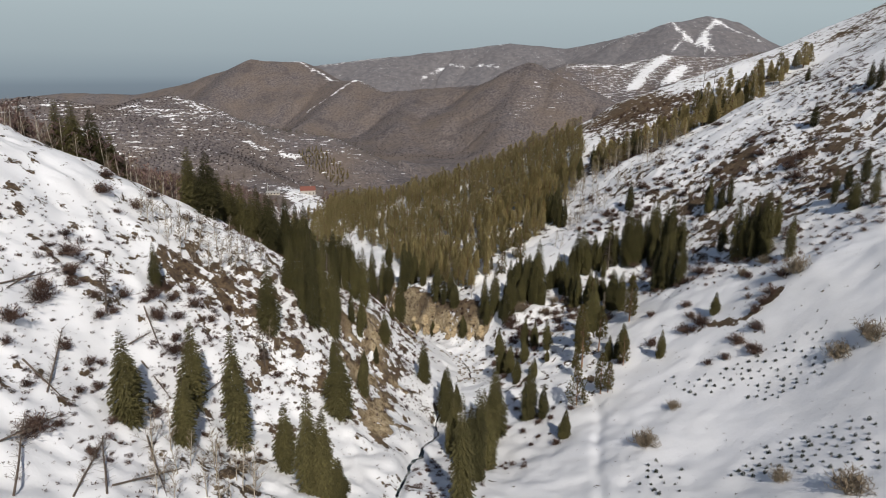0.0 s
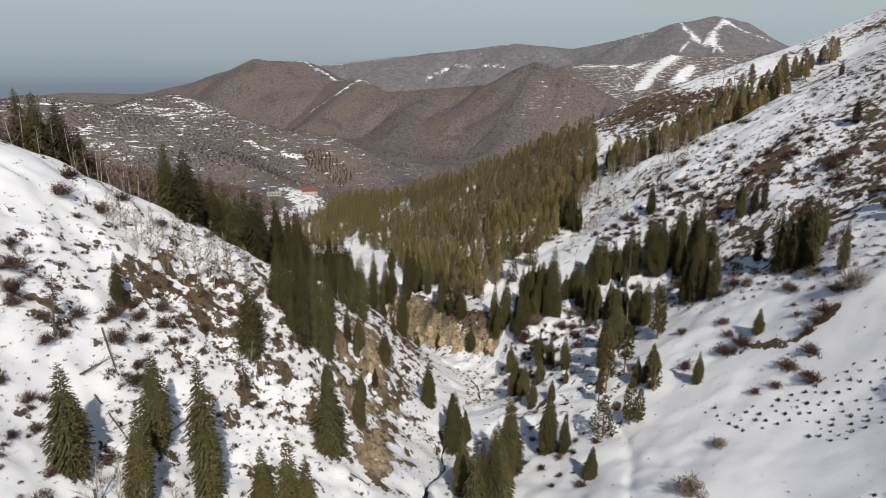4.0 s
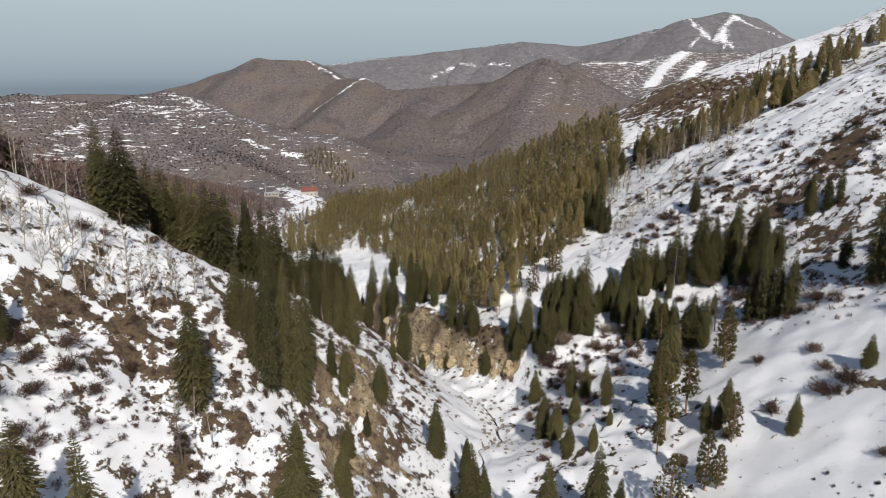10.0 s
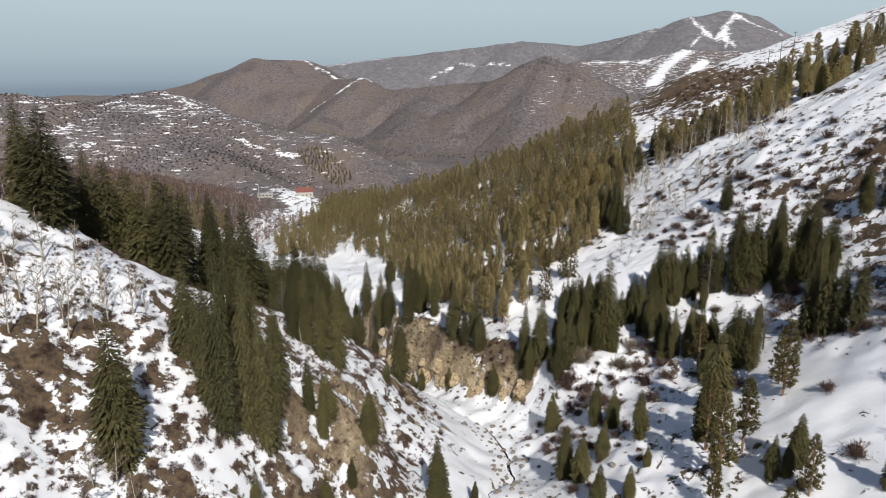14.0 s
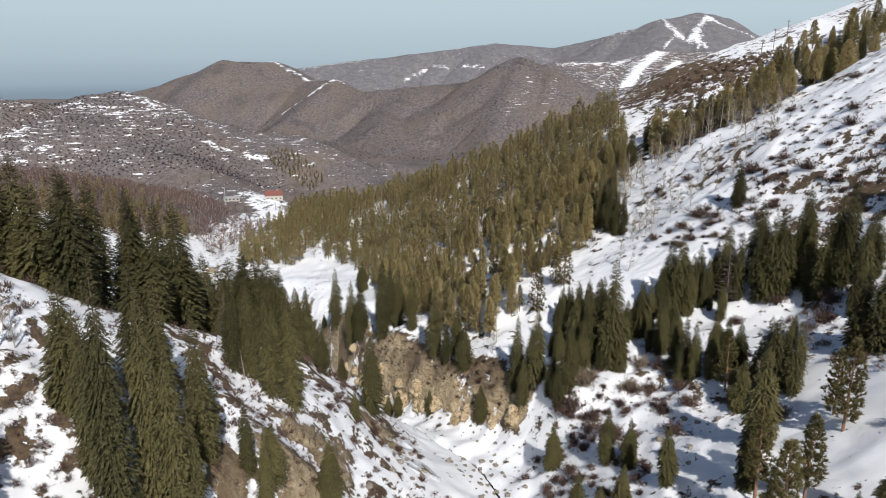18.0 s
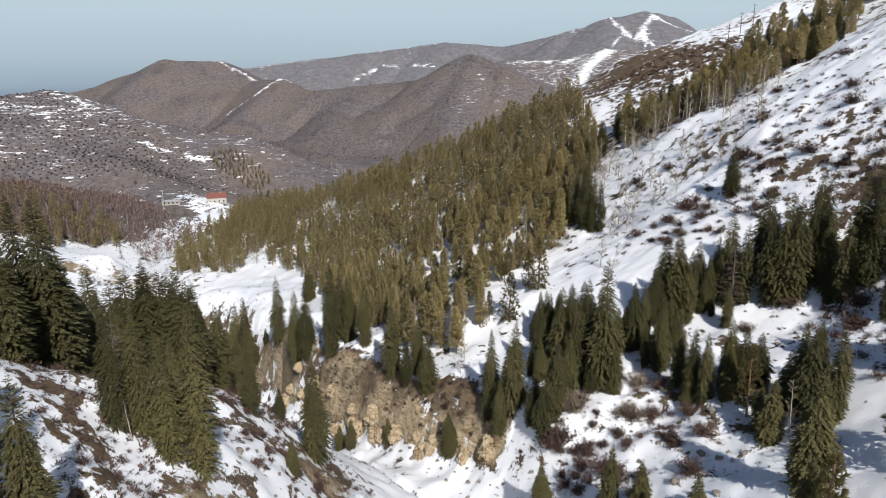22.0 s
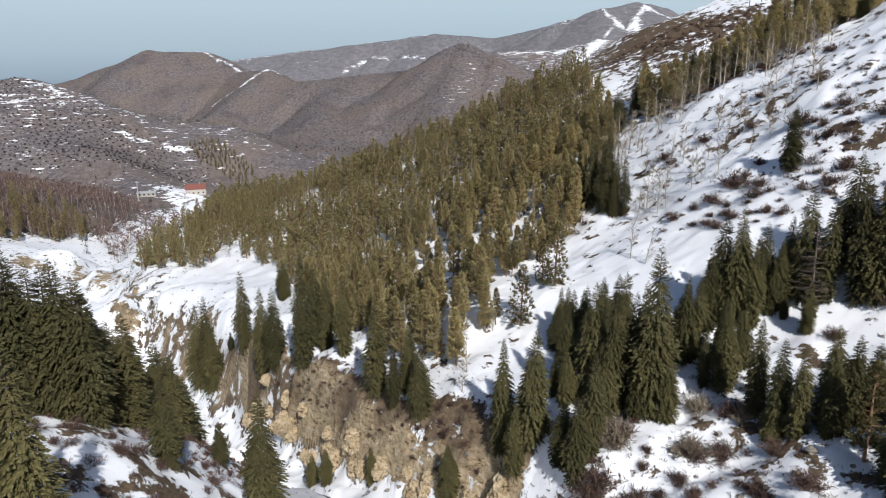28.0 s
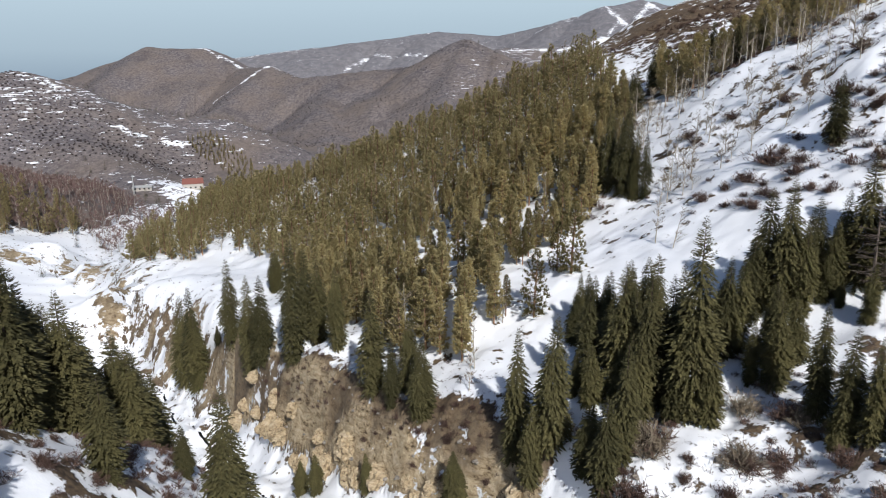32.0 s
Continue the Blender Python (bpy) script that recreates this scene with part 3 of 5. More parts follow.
# ---- plants: each kind is grown a few times, then set out on the ground ----
def raw_mesh(name, verts, faces, material):
    me = bpy.data.meshes.new(name)
    me.from_pydata(verts, [], faces)
    me.materials.append(material)
    return me


def tube(verts, faces, points, radii, sides=5):
    """A tapering limb along points."""
    start = len(verts)
    for n, (p, r) in enumerate(zip(points, radii)):
        a = Vector(points[min(n + 1, len(points) - 1)]) - Vector(points[max(n - 1, 0)])
        side = a.orthogonal().normalized()
        up = a.normalized().cross(side)
        for k in range(sides):
            t = 2 * math.pi * k / sides
            verts.append(tuple(Vector(p) + r * (math.cos(t) * side + math.sin(t) * up)))
    for n in range(len(points) - 1):
        for k in range(sides):
            a, b = start + n * sides + k, start + n * sides + (k + 1) % sides
            faces.append((a, b, b + sides, a + sides))


def twig_leaf(verts, faces, root, tip, width, rng):
    """One hanging needle twig: a narrow folded blade."""
    root, tip = Vector(root), Vector(tip)
    side = (tip - root).cross(Vector((rng.uniform(-0.5, 0.5), rng.uniform(-0.5, 0.5), 1)))
    side = side.normalized() * width if side.length > 1e-9 else Vector((width, 0, 0))
    mid = root.lerp(tip, 0.45)
    n = len(verts)
    verts += [tuple(root), tuple(mid + side), tuple(tip), tuple(mid - side)]
    faces.append((n, n + 1, n + 2, n + 3))


def grow_spruce(seed, slim=0.12, needles=None, levels=74, bare=0.02, thin=0.0, full=15, leaves=16, blade=0.75):
    """A spruce one metre tall: trunk and crown meshes. Each branch is a drooping rib with hanging twigs along it."""
    rng = random.Random(seed)
    tv, tf = [], []
    tube(tv, tf, [(0, 0, -0.04), (0, 0, 0.3), (0, 0, 0.7), (0, 0, 0.985)], [0.014, 0.011, 0.006, 0.001], 7)
    cv, cf = [], []
    lump = [rng.uniform(0.78, 1.15) for _ in range(24)]
    for k in range(levels):
        s = k / (levels - 1)
        z = bare + (1 - bare) * s ** 0.95
        body = min(1.0, 1.75 * (1 - s) ** 0.85) * (0.84 + 0.16 * min(1, s * 5))
        reach = slim * body + 0.013
        count = max(4, round(full * (0.4 + 0.6 * body)))
        turn = rng.uniform(0, 6.28)
        for b in range(count):
            if rng.random() < thin:
                continue
            a = turn + 6.283 * (b + rng.uniform(-0.4, 0.4)) / count
            r = reach * rng.uniform(0.7, 1.1) * lump[int((a % 6.283) / 6.284 * 6) + 6 * min(3, int(s * 4))]
            zz = z + rng.uniform(-0.014, 0.014)
            fall = 0.45 * r if s < 0.8 else -0.25 * r
            out, across = Vector((math.cos(a), math.sin(a), 0)), Vector((-math.sin(a), math.cos(a), 0))
            for j in range(leaves):
                q = 0.30 + 0.70 * (j + rng.random()) / leaves
                at = out * (r * q) + Vector((0, 0, zz - fall * q * q))
                sway = across * (rng.uniform(0.12, 0.34) * (1 if j % 2 else -1) * (1.15 - 0.6 * q))
                tip = at + (out * rng.uniform(0.05, 0.3) + sway + Vector((0, 0, -rng.uniform(0.02, 0.22)))) * (r * 0.46 + 0.009)
                twig_leaf(cv, cf, at - out * 0.1 * r, tip, (r * rng.uniform(0.035, 0.065) + 0.0014) * blade, rng)
    return raw_mesh("spruce_trunk", tv, tf, SPRUCE_BARK), raw_mesh("spruce_crown", cv, cf, needles or SPRUCE)


def grow_pine(seed, bare=0.32, wide=0.15, clumps=70, tufts=17, plump=1.0, needles=None):
    """A pine one metre tall: red trunk with limbs, and a tapering crown of upswept needle sprays."""
    rng = random.Random(seed)
    tv, tf, cv, cf = [], [], [], []
    lean = rng.uniform(-0.02, 0.02)
    tube(tv, tf, [(0, 0, -0.04), (lean * 0.3, 0, 0.35), (lean, 0.004, 0.7), (lean, 0, 0.97)], [0.014, 0.011, 0.007, 0.002], 6)
    lump = [rng.uniform(0.7, 1.2) for _ in range(20)]
    for k in range(clumps):
        s = ((k + rng.random()) / clumps) ** 1.05
        z = bare + (0.97 - bare) * s
        body = min(1.0, 0.55 + 1.8 * s) * (1 - s) ** 0.62 + 0.06
        a = rng.uniform(0, 6.283)
        r = wide * body * math.sqrt(rng.uniform(0.08, 1.0)) * lump[int(a / 6.284 * 5) + 5 * min(3, int(s * 4))]
        c = Vector((lean * z + r * math.cos(a), r * math.sin(a), z - 0.10 * r))
        if k % 5 == 0:
            tube(tv, tf, [(lean * z, 0, z - 0.02), tuple(c)], [0.004, 0.0012], 3)
        size = 0.052 * plump * rng.uniform(0.7, 1.25) * (1.1 - 0.35 * s)
        for j in range(tufts):
            b = a + rng.gauss(0, 0.9)
            e = rng.uniform(0.05, 1.35)
            d = Vector((math.cos(b) * math.cos(e), math.sin(b) * math.cos(e), math.sin(e)))
            twig_leaf(cv, cf, c - d * size * 0.2, c + d * size * rng.uniform(0.8, 1.25), size * 0.13 * plump, rng)
    return raw_mesh("pine_trunk", tv, tf, PINE_BARK), raw_mesh("pine_crown", cv, cf, needles or PINE)


def grow_bare(seed, limbs=24, spread=0.30, upright=0.6, material=None, twigs=None, haze=0.0042):
    """A leafless tree one metre tall: stem, and branches with twigs."""
    rng = random.Random(seed)
    tv, tf, bv, bf = [], [], [], []
    bend = Vector((rng.uniform(-0.06, 0.06), rng.uniform(-0.06, 0.06), 0))
    stem = [Vector((0, 0, -0.04)), Vector((0, 0, 0.3)) + bend * 0.4, Vector((0, 0, 0.65)) + bend, Vector((0, 0, 1.0)) + bend * 1.3]
    tube(tv, tf, [tuple(p) for p in stem], [0.015, 0.0115, 0.007, 0.0015], 5)
    for k in range(limbs):
        s = rng.uniform(0.2, 0.95)
        n = min(2, int(s * 3))
        at = stem[n].lerp(stem[n + 1], s * 3 - n)
        a = rng.uniform(0, 6.283)
        length = spread * (1.05 - s) * rng.uniform(0.6, 1.2) + 0.05
        d = Vector((math.cos(a), math.sin(a), upright * rng.uniform(0.7, 1.6))).normalized()
        mid, tip = at + d * length * 0.5, at + d * length + Vector((0, 0, 0.1 * length))
        tube(bv, bf, [tuple(at), tuple(mid), tuple(tip)], [0.0048, 0.0034, 0.0012], 3)
        for j in range(9):
            p = at.lerp(tip, rng.uniform(0.3, 0.95))
            b = rng.uniform(0, 6.283)
            q = p + (d * 0.6 + Vector((math.cos(b), math.sin(b), 0.5)) * 0.7) * length * rng.uniform(0.25, 0.5)
            twig_leaf(bv, bf, p, q, haze, rng)
    return raw_mesh("bare_trunk", tv, tf, material or BIRCH_BARK), raw_mesh("bare_crown", bv, bf, twigs or PALE_TWIG)


def grow_bush(seed, twigs=84, flat=0.75, material=None):
    """A leafless bush one metre across: stems that fork into a haze of fine twigs."""
    rng = random.Random(seed)
    v, f = [], []
    for k in range(twigs):
        a, e = rng.uniform(0, 6.283), rng.uniform(0.15, 1.5)
        base = Vector((rng.uniform(-0.16, 0.16), rng.uniform(-0.16, 0.16), -0.04))
        d = Vector((math.cos(a) * math.cos(e), math.sin(a) * math.cos(e), flat * 1.5 * math.sin(e)))
        length = rng.uniform(0.26, 0.52)
        mid, tip = base + d * length * 0.55, base + d * length + Vector((0, 0, rng.uniform(-0.04, 0.05)))
        tube(v, f, [tuple(base), tuple(mid), tuple(tip)], [0.0065, 0.005, 0.0022], 3)
        for j in range(9):
            p = base.lerp(tip, rng.uniform(0.3, 0.98))
            q = p + Vector((rng.uniform(-1, 1), rng.uniform(-1, 1), rng.uniform(-0.2, 1))).normalized() * rng.uniform(0.08, 0.2)
            twig_leaf(v, f, p, q, 0.0085, rng)
    return raw_mesh("bush", v, f, material or TWIG)


def grow_tuft(seed, twigs=26, flat=0.7):
    """A tuft of low scrub one metre across, of thin crooked stalks."""
    rng = random.Random(seed)
    v, f = [], []
    for k in range(twigs):
        a, e = rng.uniform(0, 6.283), rng.uniform(0.1, 1.45)
        base = Vector((rng.uniform(-0.25, 0.25), rng.uniform(-0.25, 0.25), -0.06))
        tip = base + Vector((math.cos(a) * math.cos(e), math.sin(a) * math.cos(e), flat * 1.4 * math.sin(e))) * rng.uniform(0.2, 0.5)
        twig_leaf(v, f, base, tip, rng.uniform(0.025, 0.045), rng)
        fork = base.lerp(tip, 0.6)
        twig_leaf(v, f, fork, fork + Vector((rng.uniform(-1, 1), rng.uniform(-1, 1), rng.uniform(0, 1))) * 0.14, 0.013, rng)
    return raw_mesh("tuft", v, f, TWIG)


SPRUCES = [grow_spruce(s, slim=w, thin=t) for s, w, t in ((1, 0.105, 0), (2, 0.115, 0.03), (3, 0.128, 0), (4, 0.12, 0.12), (5, 0.138, 0.03), (6, 0.15, 0.0))]
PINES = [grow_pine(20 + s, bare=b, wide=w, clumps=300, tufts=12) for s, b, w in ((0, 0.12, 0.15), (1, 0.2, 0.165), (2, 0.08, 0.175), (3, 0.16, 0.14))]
BARES = [grow_bare(40 + s, spread=w) for s, w in enumerate((0.22, 0.3, 0.36, 0.26))]
BUSHES = [grow_bush(60 + s, flat=fl) for s, fl in enumerate((0.6, 0.8, 1.0, 0.7))]
PALE_BUSHES = [grow_bush(70 + s, flat=fl, material=PALE_TWIG) for s, fl in enumerate((0.7, 0.95))]


def set_tree(name, meshes, x, y, tall, wide=1.0, label="", category="tree", group="", turn=0.0, lean=(0, 0), parts=("trunk", "crown")):
    """One tree: an empty at its foot, with its trunk and crown."""
    root = new(name)
    root.matrix_world = Matrix.Translation((x, y, on_ground(x, y) - 0.15)) @ Euler((lean[0], lean[1], turn)).to_matrix().to_4x4() @ Matrix.Diagonal((tall * wide, tall * wide, tall, 1))
    for part_name, me in zip(parts, meshes):
        ob = new(part_name, me)
        ob.parent = root
    return tagged(root, label, category, group)


# ---- spruces: where each stands and how tall it is ----
SPUR_SPRUCES = [(-63.5, 169.3, 17), (-57.3, 163.8, 16), (-13.2, 203.2, 15), (-19.5, 213.4, 5.5), (-35.7, 152.3, 12.9), (-22.4, 159.6, 8.1), (-20.1, 157.2, 9.6), (-14.7, 164.1, 8.5),
    (-4.4, 164.1, 11.5), (-15.9, 154.3, 4.6), (-28.6, 177.7, 11.2), (-26.6, 179.1, 12.6), (-23.9, 177.9, 12.9), (-21.5, 179.3, 16.7), (-21.3, 201.8, 8.8),
    (-24.2, 181.3, 10.7), (-27.8, 181.1, 9.7), (-29.4, 157.4, 16.1), (-32.9, 159.9, 14), (-58.6, 176, 17.1), (-57, 178, 17.8),
    (-55, 180, 18), (-50.9, 184, 19.2), (-46.8, 182, 17), (-44.6, 188, 19.7), (-40.1, 192, 20.3), (-50.5, 176, 14.7), (-39.9, 184, 13.3), (-59.8, 174, 13.5)]
SPUR_SPRUCES_MORE = [(-93.9, 168, 15.8), (-89.2, 166, 15.6), (-85.8, 168, 16.1), (-82.9, 170, 12.6), (-80.7, 172, 9.2), (-105, 172, 12.2), (-87.2, 176, 13.5), (-86.5, 178, 13.9),
    (-46.3, 176, 16.1), (-43.9, 186, 17.8), (-42.1, 192, 20.1), (-46.2, 178, 10.6), (-38.8, 200, 15.1), (-40, 196, 11.2), (-35.4, 198, 9.2), (-34.1, 154, 10.8),
    (-33.1, 165, 9.8), (-26.4, 158, 14.7), (-20, 160, 6.7), (-34.2, 196, 5), (-33.7, 204, 15.8), (-39.7, 214, 14.8), (-36, 210, 14.8), (-37.2, 212, 14.3),
    (-31.9, 204, 14.9), (-32.2, 206, 15.5), (-29.9, 204, 15.9), (-35.5, 213, 12.8), (-32, 208, 14.7), (-33.5, 211, 12.6), (-33.9, 214, 15.5), (-29.6, 206, 14.6)]
SPUR_SPRUCES_REST = [(-28, 204, 14.3), (-36.5, 221, 15.2), (-30.6, 211, 12.1), (-34.1, 217, 12), (-34, 220, 16.1), (-36.5, 224, 14.8), (-28.5, 208, 11.2), (-29.9, 213, 12.1),
    (-34.1, 222, 11.9), (-33.1, 224, 15.8), (-35.9, 229, 15), (-26.6, 209, 12.5), (-33.7, 227, 15.5), (-30.2, 220, 13.6), (-31.6, 223, 12.3), (-34.1, 231, 11.7),
    (-31.6, 227, 12.2), (-29.4, 225, 15), (-31.7, 230, 13.6), (-29.8, 227, 14.6), (-27.2, 223, 11.7), (-27.6, 225, 12.8), (-29, 230, 12.4), (-28.4, 233, 15.2)]
BENCH_SPRUCES = [(14.7, 225.3, 16.5), (18, 221.7, 15.4), (21.9, 226.6, 5.8), (22.9, 224, 7.4), (20.4, 215.9, 8.3), (23.2, 214.3, 13.4), (26.6, 219.1, 10.9), (28.3, 221.2, 16.9),
    (32.2, 218.1, 22), (30.2, 218.3, 8.9), (33.3, 216.3, 8.7), (40, 226.7, 12.4), (40.3, 221, 7.7), (28.9, 241.7, 9.6), (27.6, 243.3, 9.4), (30.4, 241.2, 9.0), (26.7, 242.3, 7.2), (28.9, 244.2, 8.6), (41.7, 226.9, 11.6), (38.8, 227.8, 8.4), (41.2, 228.9, 10.2), (47.6, 232.4, 15.6), (50.6, 232.6, 13.2), (31.2, 234.7, 12.3), (33.5, 232.2, 13.1),
    (30.3, 239.2, 10.6), (18.2, 201.8, 8.7), (26.5, 224.6, 16.4), (30.8, 221.8, 15.4), (23.9, 228.3, 13.4), (30.5, 233.1, 12.2), (33.7, 235.1, 12), (33, 224.3, 15.2),
    (40.2, 228.4, 9.2)]
RIGHT_SPRUCES = [(43.5, 222.8, 9.7), (48.9, 230.4, 17.3), (45.5, 221.8, 7.8), (50.3, 228.3, 11.4), (54.1, 226.8, 3.6), (70.4, 255, 11), (57.9, 228.8, 15.7), (59.2, 226.3, 14.2),
    (49.2, 281.3, 14.1), (47.4, 284.8, 15.2), (45.3, 290.3, 12.4), (50.9, 280.2, 12.4), (46.6, 232.9, 1.6), (52.5, 197.3, 10.3), (53.3, 194.9, 9.5), (59.9, 205.2, 5.7),
    (63.7, 193.8, 13.8), (64.7, 190.9, 16), (66.3, 188.8, 14.5), (67.6, 185.8, 14.4), (42, 211.8, 12.1), (46.9, 206, 11.2), (50.8, 146.9, 7.2), (87.6, 222.8, 10.6),
    (81.6, 174.3, 18.2), (83.3, 171.1, 18.5), (80.4, 191.5, 9.9), (92.2, 217.6, 9.6), (107.9, 181.3, 6.8), (110.1, 178, 9.1), (140, 227.8, 9.7), (141, 234.2, 8.5)]
RIGHT_SPRUCES_MORE = [(121.9, 229.3, 8.2), (150, 292.8, 6), (102.8, 177.8, 9), (101.9, 167.3, 8.5), (104.6, 164.2, 9.7), (51.2, 193.5, 12.6), (52.7, 190.8, 11.8), (63.3, 224.6, 14),
    (66.2, 224.4, 15), (67.4, 221.5, 14.7), (72.9, 228.7, 13.5), (69, 214.8, 13.5), (72.6, 217, 17.7), (74.2, 215.8, 18.9), (71.1, 206.3, 15), (75.7, 212.2, 12),
    (51.3, 229.9, 11.9), (54.3, 228.9, 9.4), (44.6, 224.6, 9.3), (50.7, 197.7, 8.6), (61.9, 223.4, 17.2), (63.5, 222, 17.4), (65.1, 220.7, 17.1), (69.3, 221, 18.1),
    (48.2, 283.3, 20.8), (46.3, 288.1, 18.8), (44.9, 292.8, 13.2), (87, 220.6, 10), (89.9, 218.3, 9), (79.7, 179.9, 18.3), (80.7, 177.4, 16), (82.9, 177, 15)]
RIGHT_SPRUCES_REST = [(51.2, 195.9, 12.3), (56.2, 230.9, 11.5), (83.9, 160.2, 11.5), (83.8, 174.5, 16.3), (89.3, 179, 11.5), (42.4, 208.2, 11.7), (43.3, 205.7, 10.6), (48.1, 204.5, 10.1),
    (54.7, 222.6, 7.1), (53.4, 231.6, 11.6), (64, 228.7, 16), (42, 219.1, 10.6)]
GULLY_SPRUCES = [(-42.5, 302.8, 23.9), (-36.6, 301.2, 4.5), (-31.2, 290.3, 18.6), (-24.9, 277.3, 18.9), (-22.2, 274.2, 16.2), (-26.4, 322.6, 10.5), (-15.5, 266, 21.3), (-14, 274.4, 17.3),
    (-11.6, 271.9, 16.9), (-7.9, 261.2, 14.3), (-2.1, 246.5, 15.9), (0.6, 242.1, 10.3), (4.4, 237.9, 11.2), (3.1, 243, 11.1), (-13.2, 246.6, 5.8), (-10.8, 243.4, 6.6),
    (-46.7, 307.6, 22), (-34.1, 236, 14.2), (-36.1, 245, 14.4), (-32.1, 237, 11.4), (-33.3, 245, 12.6), (-29.7, 236, 11.6)]
LEFT_SLOPE_SPRUCES = [(-29.1, 145.5, 23.3), (-31.7, 147.7, 14.9), (-27.4, 148.4, 20.8), (-25.3, 148.1, 20), (-36.5, 135.6, 16.1), (-17.9, 147.3, 6.1), (-23.5, 137.4, 7.5), (-48.1, 95.4, 15.8),
    (-42.3, 106.7, 15.9), (-40.2, 96.2, 13.4), (-34.5, 104.5, 22.3), (-26.3, 102.9, 13), (-21.8, 98.4, 18.7), (-19.4, 99.2, 16.7), (-16.9, 99.4, 8.6), (-56, 127.3, 9.4),
    (-20.7, 125.6, 16.7), (-17.1, 137.2, 9.5), (-33.4, 150, 12.6), (-24.6, 150, 14.5)]
CREEK_SPRUCES = [(29.6, 178.6, 9.2), (19.7, 164.5, 7.4), (41.5, 157.1, 6.9), (44.8, 157, 7.7), (3.7, 97.9, 20.6), (6.9, 109.9, 18.3), (11.1, 131.7, 18.7), (1.4, 150.3, 14.3),
    (9, 118.4, 13.6), (20.2, 141.7, 14.4), (23, 139.2, 8.7), (25.7, 127.2, 6.7), (45.8, 193, 8.3), (46, 196, 6.7), (43, 155.9, 5.5), (41.9, 179.2, 15.2),
    (37.1, 171.9, 11.1), (28.3, 169.2, 3.7), (25.1, 193.3, 10.1),
    (17, 177, 10.1), (18.8, 172.7, 8.2), (23.3, 178.2, 7.5), (24, 163.1, 5.7), (1.3, 169.7, 4.2), (-14.9, 192.8, 5.1), (7.5, 226.8, 8), (-3.2, 237.9, 6.2), (27.5, 189.1, 8.5), (2.9, 128.9, 13),
    (8.9, 128, 15.4), (11.9, 136.4, 16), (6, 123.6, 12.6), (0.8, 160.8, 8.5), (65.1, 154.1, 5.8), (3.9, 153.2, 7.8)]

SPRUCE_SETS = [
    (SPUR_SPRUCES + SPUR_SPRUCES_MORE + SPUR_SPRUCES_REST, "tall dark green spruce on the crest of the snowy spur", "spruces of the spur"),
    (LEFT_SLOPE_SPRUCES, "slender olive green spruce on the thawing slope among fallen logs", "spruces of the open slope"),
    (CREEK_SPRUCES, "young green spruce beside the snowbound creek", "spruces along the creek"),
    (GULLY_SPRUCES, "narrow green spruce above the eroded earth bank", "spruces along the gully"),
    (BENCH_SPRUCES, "tall narrow spruce on the snowy bench above the bank", "spruces of the bench"),
    (RIGHT_SPRUCES + RIGHT_SPRUCES_MORE + RIGHT_SPRUCES_REST, "dark shaded spruce on the steep snowy slope", "spruces of the steep slope"),
]
rng = random.Random(5)
for places, label, group in SPRUCE_SETS:
    for x, y, tall in places:
        broad = (1.25 if tall < 9 else 1.05 if tall < 13 else 1.0) * (1.15 if x < -26 and y > 190 else 1.2 if x < -38 and y > 158 else 1.08 if x < -10 and y < 130 else 0.75 if 44 < x < 52 and y > 279 else 0.7 if -34 < x < -20 and y < 152 else 0.85 if -34 < x < -20 and y < 184 else 1.0)
        set_tree("spruce", SPRUCES[rng.randrange(len(SPRUCES))], x, y, tall, broad * rng.uniform(0.9, 1.15) * (0.78 if tall > 18 else 0.95 if tall > 14 else 1.0), label, "spruce", group, rng.uniform(0, 6.28), (rng.gauss(0, 0.012), rng.gauss(0, 0.012)))
        if x < -26 and y > 191 and rng.random() < 0.6:
            a, d = rng.uniform(0, 6.28), rng.uniform(1.8, 3.2)
            set_tree("spruce", SPRUCES[rng.randrange(len(SPRUCES))], x + d * math.cos(a) - 1.5, y + d * math.sin(a), tall * rng.uniform(0.7, 1.0), 1.1 * broad, label, "spruce", group, rng.uniform(0, 6.28))
        # taller ones on the bench and the steep slope have younger neighbours at their feet
        if tall > 10 and x > 8 and y > 200 and rng.random() < 0.45:
            a, d = rng.uniform(0, 6.28), rng.uniform(1.6, 3.0)
            set_tree("spruce", SPRUCES[rng.randrange(len(SPRUCES))], x + d * math.cos(a), y + d * math.sin(a), tall * rng.uniform(0.55, 0.85), 1.15 * broad, label, "spruce", group, rng.uniform(0, 6.28))


# ---- the pine wood on the facing hillside ----
def inside(x, y, ring):
    odd = False
    for (ax, ay), (bx, by) in zip(ring, ring[1:] + ring[:1]):
        if (ay > y) != (by > y) and x < ax + (y - ay) / (by - ay) * (bx - ax):
            odd = not odd
    return odd


def scatter(ring, apart, seed, tries=6000, gaps=0.0):
    """Places inside a ring, no two nearer than apart."""
    r = random.Random(seed)
    xs, ys = [p[0] for p in ring], [p[1] for p in ring]
    cells, out = {}, []
    for _ in range(tries):
        x, y = r.uniform(min(xs), max(xs)), r.uniform(min(ys), max(ys))
        if not inside(x, y, ring) or (gaps and float(fbm(np.float64(x), np.float64(y), 14, 2, seed)) < -1 + gaps):
            continue
        i, j = int(x // apart), int(y // apart)
        if any(math.dist((x, y), q) < apart for a in (-1, 0, 1) for b in (-1, 0, 1) for q in cells.get((i + a, j + b), ())):
            continue
        cells.setdefault((i, j), []).append((x, y))
        out.append((x, y))
    return out


